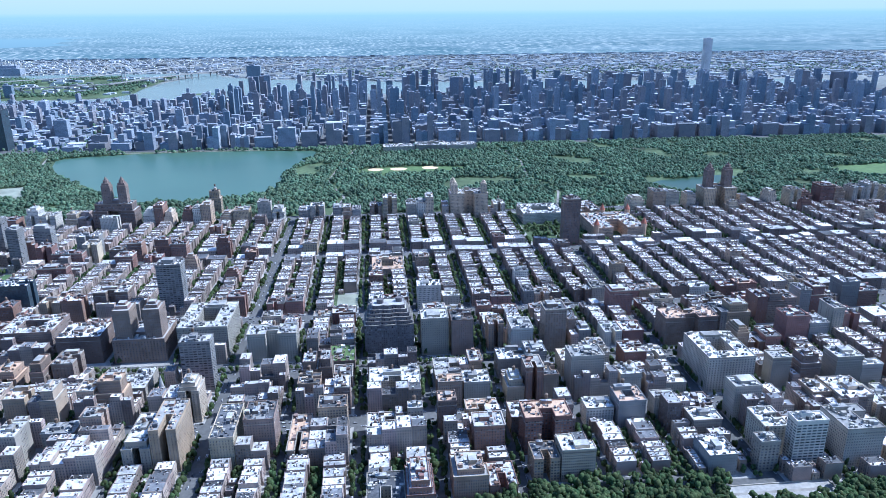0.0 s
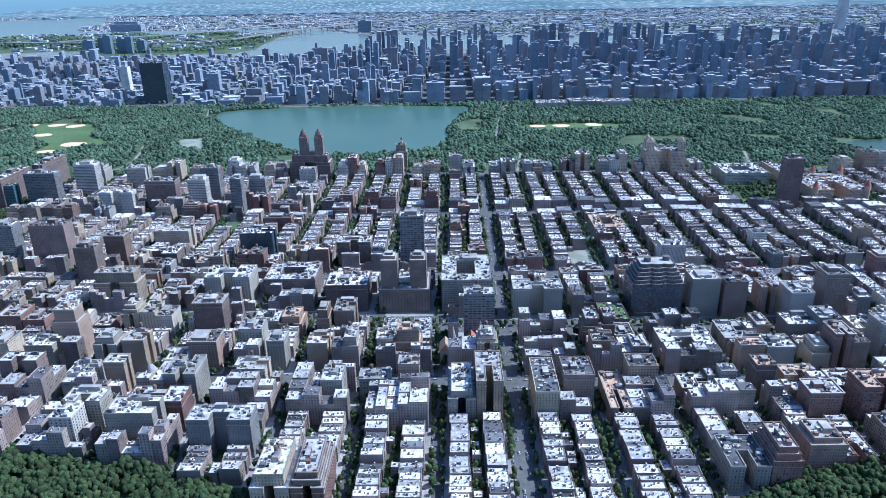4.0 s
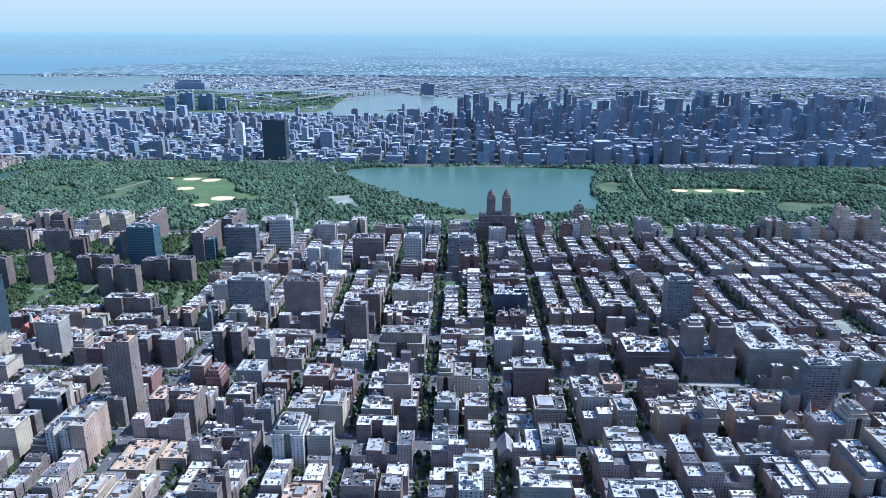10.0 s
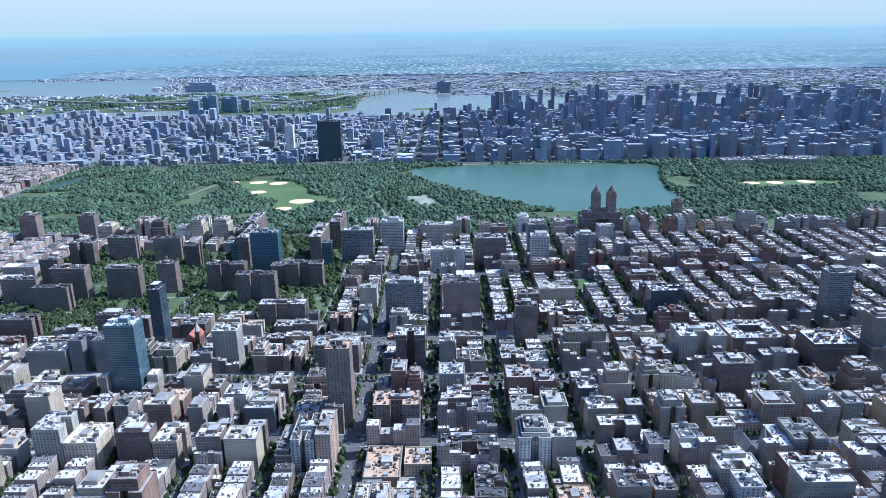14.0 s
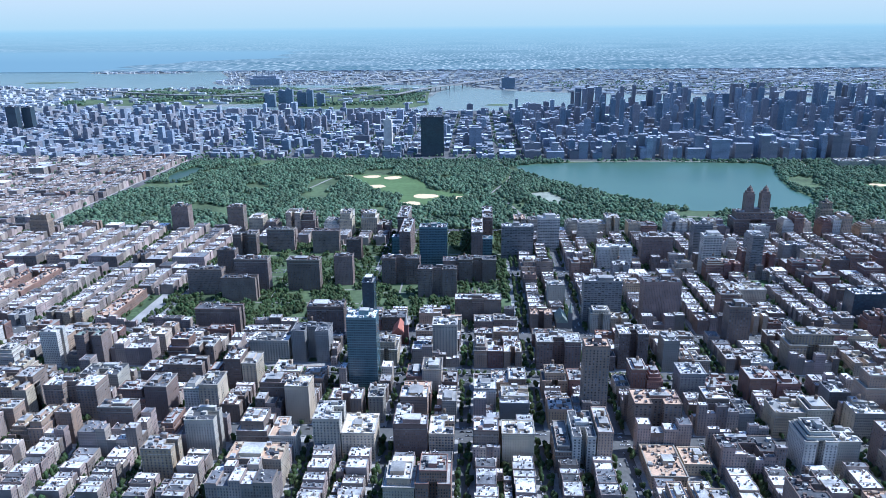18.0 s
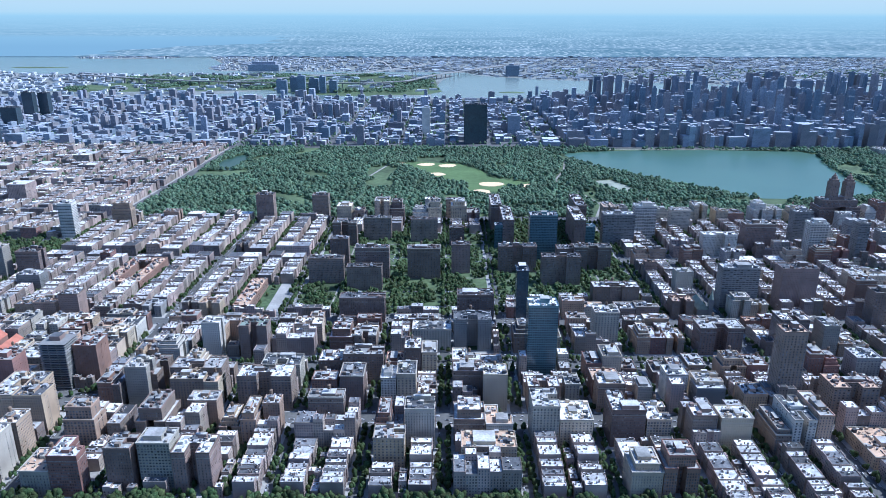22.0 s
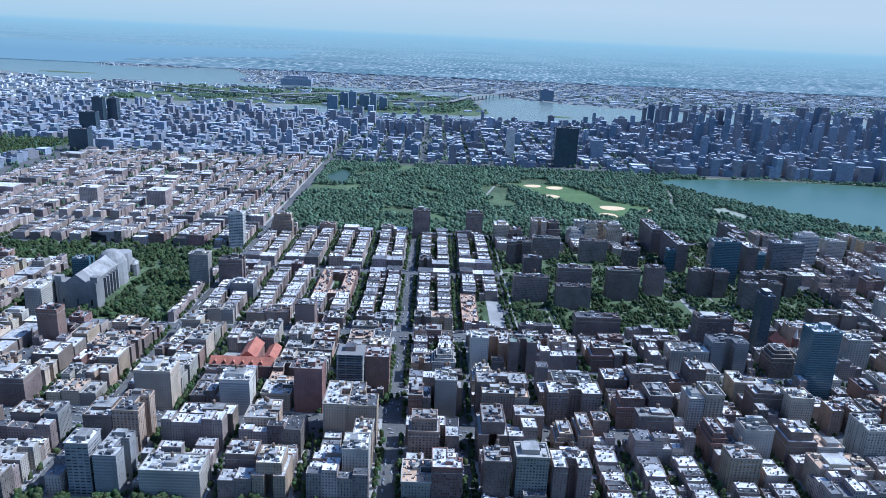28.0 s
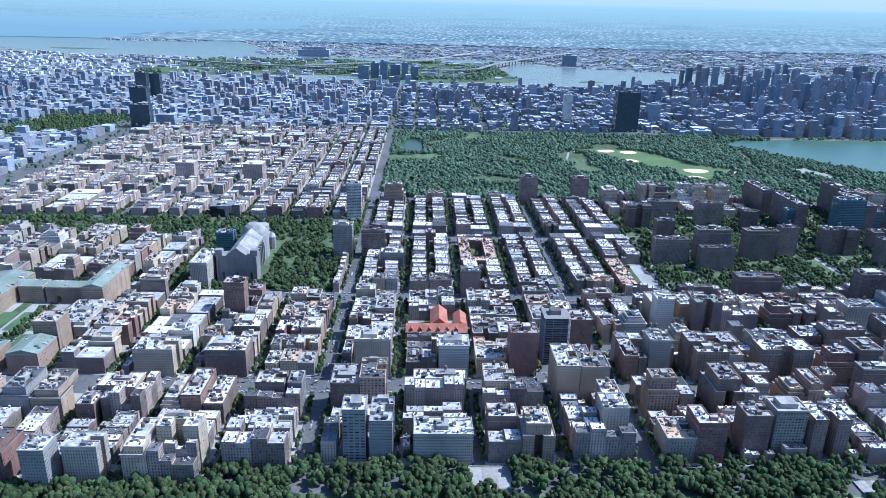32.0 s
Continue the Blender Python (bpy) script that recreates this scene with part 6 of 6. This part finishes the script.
while x < 520:
    street_trees.append((x, broadway(x) + rng.uniform(-0.6, 0.6), 0.12, rng.uniform(2.0, 3.2), rng.uniform(3.4, 5.2), rng.uniform(0, 6), rng.randrange(3)))
    x += rng.uniform(3.2, 6)
for k in range(2):
    x = -1060.0
    while x < 420:
        if rng.random() < 0.7 and min(abs(x - street(n)) for n in range(70, 112)) > 8:
            street_trees.append((x, west_end(x) + (-6.4, 6.4)[k], 0.15, rng.uniform(1.8, 3.0), rng.uniform(3.4, 5.4), rng.uniform(0, 6), rng.randrange(3)))
        x += rng.uniform(3.5, 7)
joined("street_trees", CROWNS, street_trees, "leaf_near", "leafy trees along the streets", "trees")
river_trees = []
# plazas, drive and paths of the riverside park
OPENINGS = [(-1104, -1082, 303, 321), (-905, -888, 300, 311), (176, 236, 286, 300), (-1000, -985, 286, 292), (-1172, -1150, 282, 290), (-846, -815, 300, 306), (-760, -728, 288, 296), (-700, -676, 304, 311)]
for x0, x1, y0, y1 in OPENINGS[:3]:
    sheet("plaza", [(x0, y0), (x1, y0), (x1, y1), (x0, y1)], 0.3, "pavement", "paved terrace with paths by the riverside drive", "plaza")
    t = Build("limestone")
    t.box(x0, x1, y1 - 0.8, y1 - 0.3, 0.3, 0.9)
    t.box(x0, x0 + 0.5, y0, y1 - 0.8, 0.3, 0.9)
    t.box(x1 - 0.5, x1, y0, y1 - 0.8, 0.3, 0.9)
    thing("terrace_wall", t, "low grey stone wall round a paved terrace", "wall")
t = Build("path")
t.box(-1097, -1089, 303, 320, 0.3, 0.34)
t.box(-898, -895, 300, 310, 0.3, 0.34)
t.box(178, 234, 292, 294, 0.3, 0.34)
thing("terrace_paving", t, "pale paving bands across the terraces", "paving", kind="structure")
for x0, x1, y0, y1 in OPENINGS[3:]:
    sheet("park_clearing", blob((x0 + x1) / 2, (y0 + y1) / 2, (x1 - x0) / 2, (y1 - y0) / 2, 18, 0.2, int(-x0)), 0.25, "lawn" if x0 % 2 else "path", "small open patch between the park trees", "clearing")
WALK = [(-1330, 270), (-1240, 288), (-1180, 281), (-1100, 292), (-1010, 286), (-940, 298), (-860, 291), (-780, 297), (-700, 290), (-560, 284), (-300, 276), (-232, 248), (-40, 248), (10, 272), (400, 278)]
vs = []
for i, (px, py) in enumerate(WALK):
    (xa, ya), (xb, yb) = WALK[max(0, i - 1)], WALK[min(len(WALK) - 1, i + 1)]
    ln = math.hypot(xb - xa, yb - ya)
    vs += [(px - (yb - ya) / ln * 1.6, py + (xb - xa) / ln * 1.6, 0.2), (px + (yb - ya) / ln * 1.6, py - (xb - xa) / ln * 1.6, 0.2)]
t = Build("path")
t.add(vs, [(2 * i + 1, 2 * i + 3, 2 * i + 2, 2 * i) for i in range(len(WALK) - 1)])
thing("promenade", t, "pale paved promenade winding under riverside trees", "path", kind="structure")
for _ in range(3700):
    x = rng.uniform(-1450, 420)
    y = rng.uniform(268, riverside(x) - 1)
    if any(a - 1.5 < x < c + 1.5 and d - 1.5 < y < e + 1 for a, c, d, e in OPENINGS):
        continue
    s = rng.uniform(3.2, 5.6)
    river_trees.append((x, y, 0.1, s, s * rng.uniform(1.25, 1.75), rng.uniform(0, 6), rng.randrange(3)))
b = Build("grass")
b.box(-2300, -240, 215, 299, 0.0, 0.08)
b.box(-240, 0, 215, 258, 0.0, 0.08)
b.box(0, 1200, 215, 292, 0.0, 0.08)
thing("river_park_ground", b, "grass slope of the riverside park", "ground", kind="structure")
joined("river_woodland", MID_CROWNS, river_trees, "leaf_near", "dense leafy trees of the riverside park", "woodland")

# ---- power station and hospital beyond the islands ----
t = Build("hazed_stone", "hazed_roof")
t.box(-1706, -1564, 3368, 3420, 0, 30, 0, 1)
t.box(-1690, -1580, 3376, 3412, 30, 42, 0, 1)
ob = thing("power_station", t, "dark brick power station with tall stacks by the bay", "power station")
for k in range(4):
    t = Build("hazed_stone")
    t.drum(-1676 + k * 28, 3394, 3, 42, 70, 0, 0.7, 10)
    part("chimney", t, ob, "tall brick chimney")
for x0, x1, y0, h in ((-1342, -1308, 2372, 42), (-1302, -1276, 2398, 50), (-1270, -1246, 2366, 58), (-1238, -1206, 2392, 46), (-1200, -1180, 2370, 54), (-1172, -1146, 2390, 40)):
    t = Build("hazed_glass", "hazed_roof")
    t.box(x0, x1, y0, y0 + 18, 0, h, 0, 1)
    t.box(x0 + 3, (x0 + x1) / 2, y0 + 4, y0 + 14, h, h + 5, 0, 1)
    thing("hospital_block", t, "tall dark hospital block on the wooded island", "hospital")
t = Build("hazed_glass", "hazed_roof")
t.box(-532, -476, 3090, 3120, 0, 46, 0, 1)
t.box(-520, -500, 3096, 3112, 46, 52, 0, 1)
thing("shore_apartment_block", t, "broad slab of flats on the far river shore", "apartment block")

# ---- bridge to the islands ----
DECK = [(-2250, 2900), (-2013, 2760), (-1796, 2649), (-1519, 2575), (-1309, 2545), (-1077, 2540), (-930, 2630), (-860, 2860), (-700, 3180), (-534, 3482), (-400, 3700)]
bd, piers = Build("concrete"), []
rail = []
for i, (px, py) in enumerate(DECK):
    (xa, ya), (xb, yb) = DECK[max(0, i - 1)], DECK[min(len(DECK) - 1, i + 1)]
    ln = math.hypot(xb - xa, yb - ya)
    nx, ny = -(yb - ya) / ln * 8, (xb - xa) / ln * 8
    rail += [(px - nx, py - ny, 17), (px + nx, py + ny, 17), (px + nx, py + ny, 20), (px - nx, py - ny, 20)]
    if i + 1 < len(DECK):
        ln = math.hypot(DECK[i + 1][0] - px, DECK[i + 1][1] - py)
        for k in range(int(ln // 40)):
            piers.append((px + (DECK[i + 1][0] - px) * k * 40 / ln, py + (DECK[i + 1][1] - py) * k * 40 / ln))
bd.add(rail, [(4 * i + j, 4 * i + (j + 1) % 4, 4 * i + 4 + (j + 1) % 4, 4 * i + 4 + j) for i in range(len(DECK) - 1) for j in range(4)])
ob = thing("viaduct", bd, "long grey concrete viaduct striding over the islands", "bridge")
for px, py in piers:
    t = Build("concrete")
    t.box(px - 1.5, px + 1.5, py - 4, py + 4, 0, 17)
    part("pier", t, ob)
for px, py in ((-905, 2712), (-760, 3060)):
    t = Build("steel")
    for s in (-7, 5):
        t.box(px + s, px + s + 2, py - 2, py + 2, 0, 54)
    t.box(px - 5, px + 5, py - 1.5, py + 1.5, 48, 53)
    part("bridge_tower", t, ob, "steel suspension tower")
arch = Build("steel")
pts = [(-1118 + 86 * k / 12, 3030 + 210 * k / 12, 20 + 38 * math.sin(math.pi * k / 12)) for k in range(13)]
for (xa, ya, za), (xb, yb, zb) in zip(pts, pts[1:]):
    arch.add([(xa, ya - 2, za), (xb, yb - 2, zb), (xb, yb - 2, zb + 4), (xa, ya - 2, za + 4), (xa, ya + 2, za), (xb, yb + 2, zb), (xb, yb + 2, zb + 4), (xa, ya + 2, za + 4)],
             [(0, 1, 2, 3), (7, 6, 5, 4), (3, 2, 6, 7), (0, 4, 5, 1)])
arch.prism([(-1118, 3028), (-860, 3660), (-864, 3662), (-1122, 3030)], 17, 20)
arch.prism([(-1560, 2640), (-1118, 3026), (-1121, 3030), (-1563, 2644)], 17, 20)
thing("arch_bridge", arch, "steel arch railway bridge over the narrows", "bridge")

# ---- traffic ----
cars = Build("paint", "window")


def car(x, y, along_x, z=0.16):
    w, l = 0.52, rng.choice((1.25, 1.25, 1.35, 1.8))
    a, c = (l, w) if along_x else (w, l)
    cars.box(x - a, x + a, y - c, y + c, z, z + 0.45)
    cars.prism([(x - a * 0.6, y - c * 0.86), (x + a * 0.6, y - c * 0.86), (x + a * 0.6, y + c * 0.86), (x - a * 0.6, y + c * 0.86)], z + 0.45, z + 0.85, 1, 0, 0.82)


for n in range(70, 118):
    sx = street(n)
    for off in ((-2.9, 2.9) if n not in WIDE else (-5.6, 5.6, -2, 2)):
        y = riverside(sx) + 4
        while y < 850:
            if rng.random() < (0.8 if abs(off) > 2.5 else 0.3) and not any(abs(y - q) < 14 for q in (west_end(sx), broadway(sx), AMST, COLUMBUS)):
                car(sx + off, y, False, 0.06)
            y += rng.uniform(2.9, 4.2)
for ave in (west_end, AMST, COLUMBUS, CPW, broadway):
    for off in (-6.2, -2.2, 2.2, 6.2):
        x = -1300.0
        while x < 520:
            if rng.random() < (0.7 if abs(off) > 5 else 0.35):
                car(x, (ave(x) if callable(ave) else ave) + off * (1.35 if ave is broadway else 1), True, 0.06)
            x += rng.uniform(3.2, 6)
thing("street_traffic", cars, "parked and moving cars along the streets", "cars", kind="stuff")

# ---- single trees along the drive by the river ----
protos = []
for k, (tv, tf) in enumerate(NEAR_CROWNS):
    t = Build("bark")
    t.drum(0, 0, 0.3, 0, 2.6, 0, 0.7, 8)
    for j in range(4):
        ang = j * 1.6 + k
        t.add([(0.1 * math.cos(ang + 1), 0.1 * math.sin(ang + 1), 2.3), (0.1 * math.cos(ang - 1), 0.1 * math.sin(ang - 1), 2.3), (0.05, 0.05, 2.0), (1.5 * math.cos(ang), 1.5 * math.sin(ang), 4.4)],
              [(0, 1, 3), (1, 2, 3), (2, 0, 3)])
    root = tagged(new("tree"), "broad leafy tree beside the riverside drive", "tree", "trees by the river")
    part("trunk", t, root, "dark bark trunk with limbs")
    c = Build("leaf_near")
    c.add([tuple(p) for p in (tv * np.array([3.4, 3.4, 3.9]) + np.array([0, 0, 1.9]))], [tuple(int(i) for i in f) for f in tf])
    part("crown", c, root, "uneven green crown")
    protos.append(root)
spots = [(-1230 + i * 14.2 + rng.uniform(-3, 3), rng.uniform(0.5, 9)) for i in range(115)]
spots = [q for q in spots if not any(a - 3 < q[0] < c + 3 for a, c, d, e in OPENINGS[:3])]
for i, (x, off) in enumerate(spots):
    m = Matrix.LocRotScale((x, riverside(x) - 1 - off, 0.1), Euler((0, 0, rng.uniform(0, 6))), None)
    if i < 3:
        protos[i].matrix_world = m
    else:
        copy_thing(protos[i % 3], m)
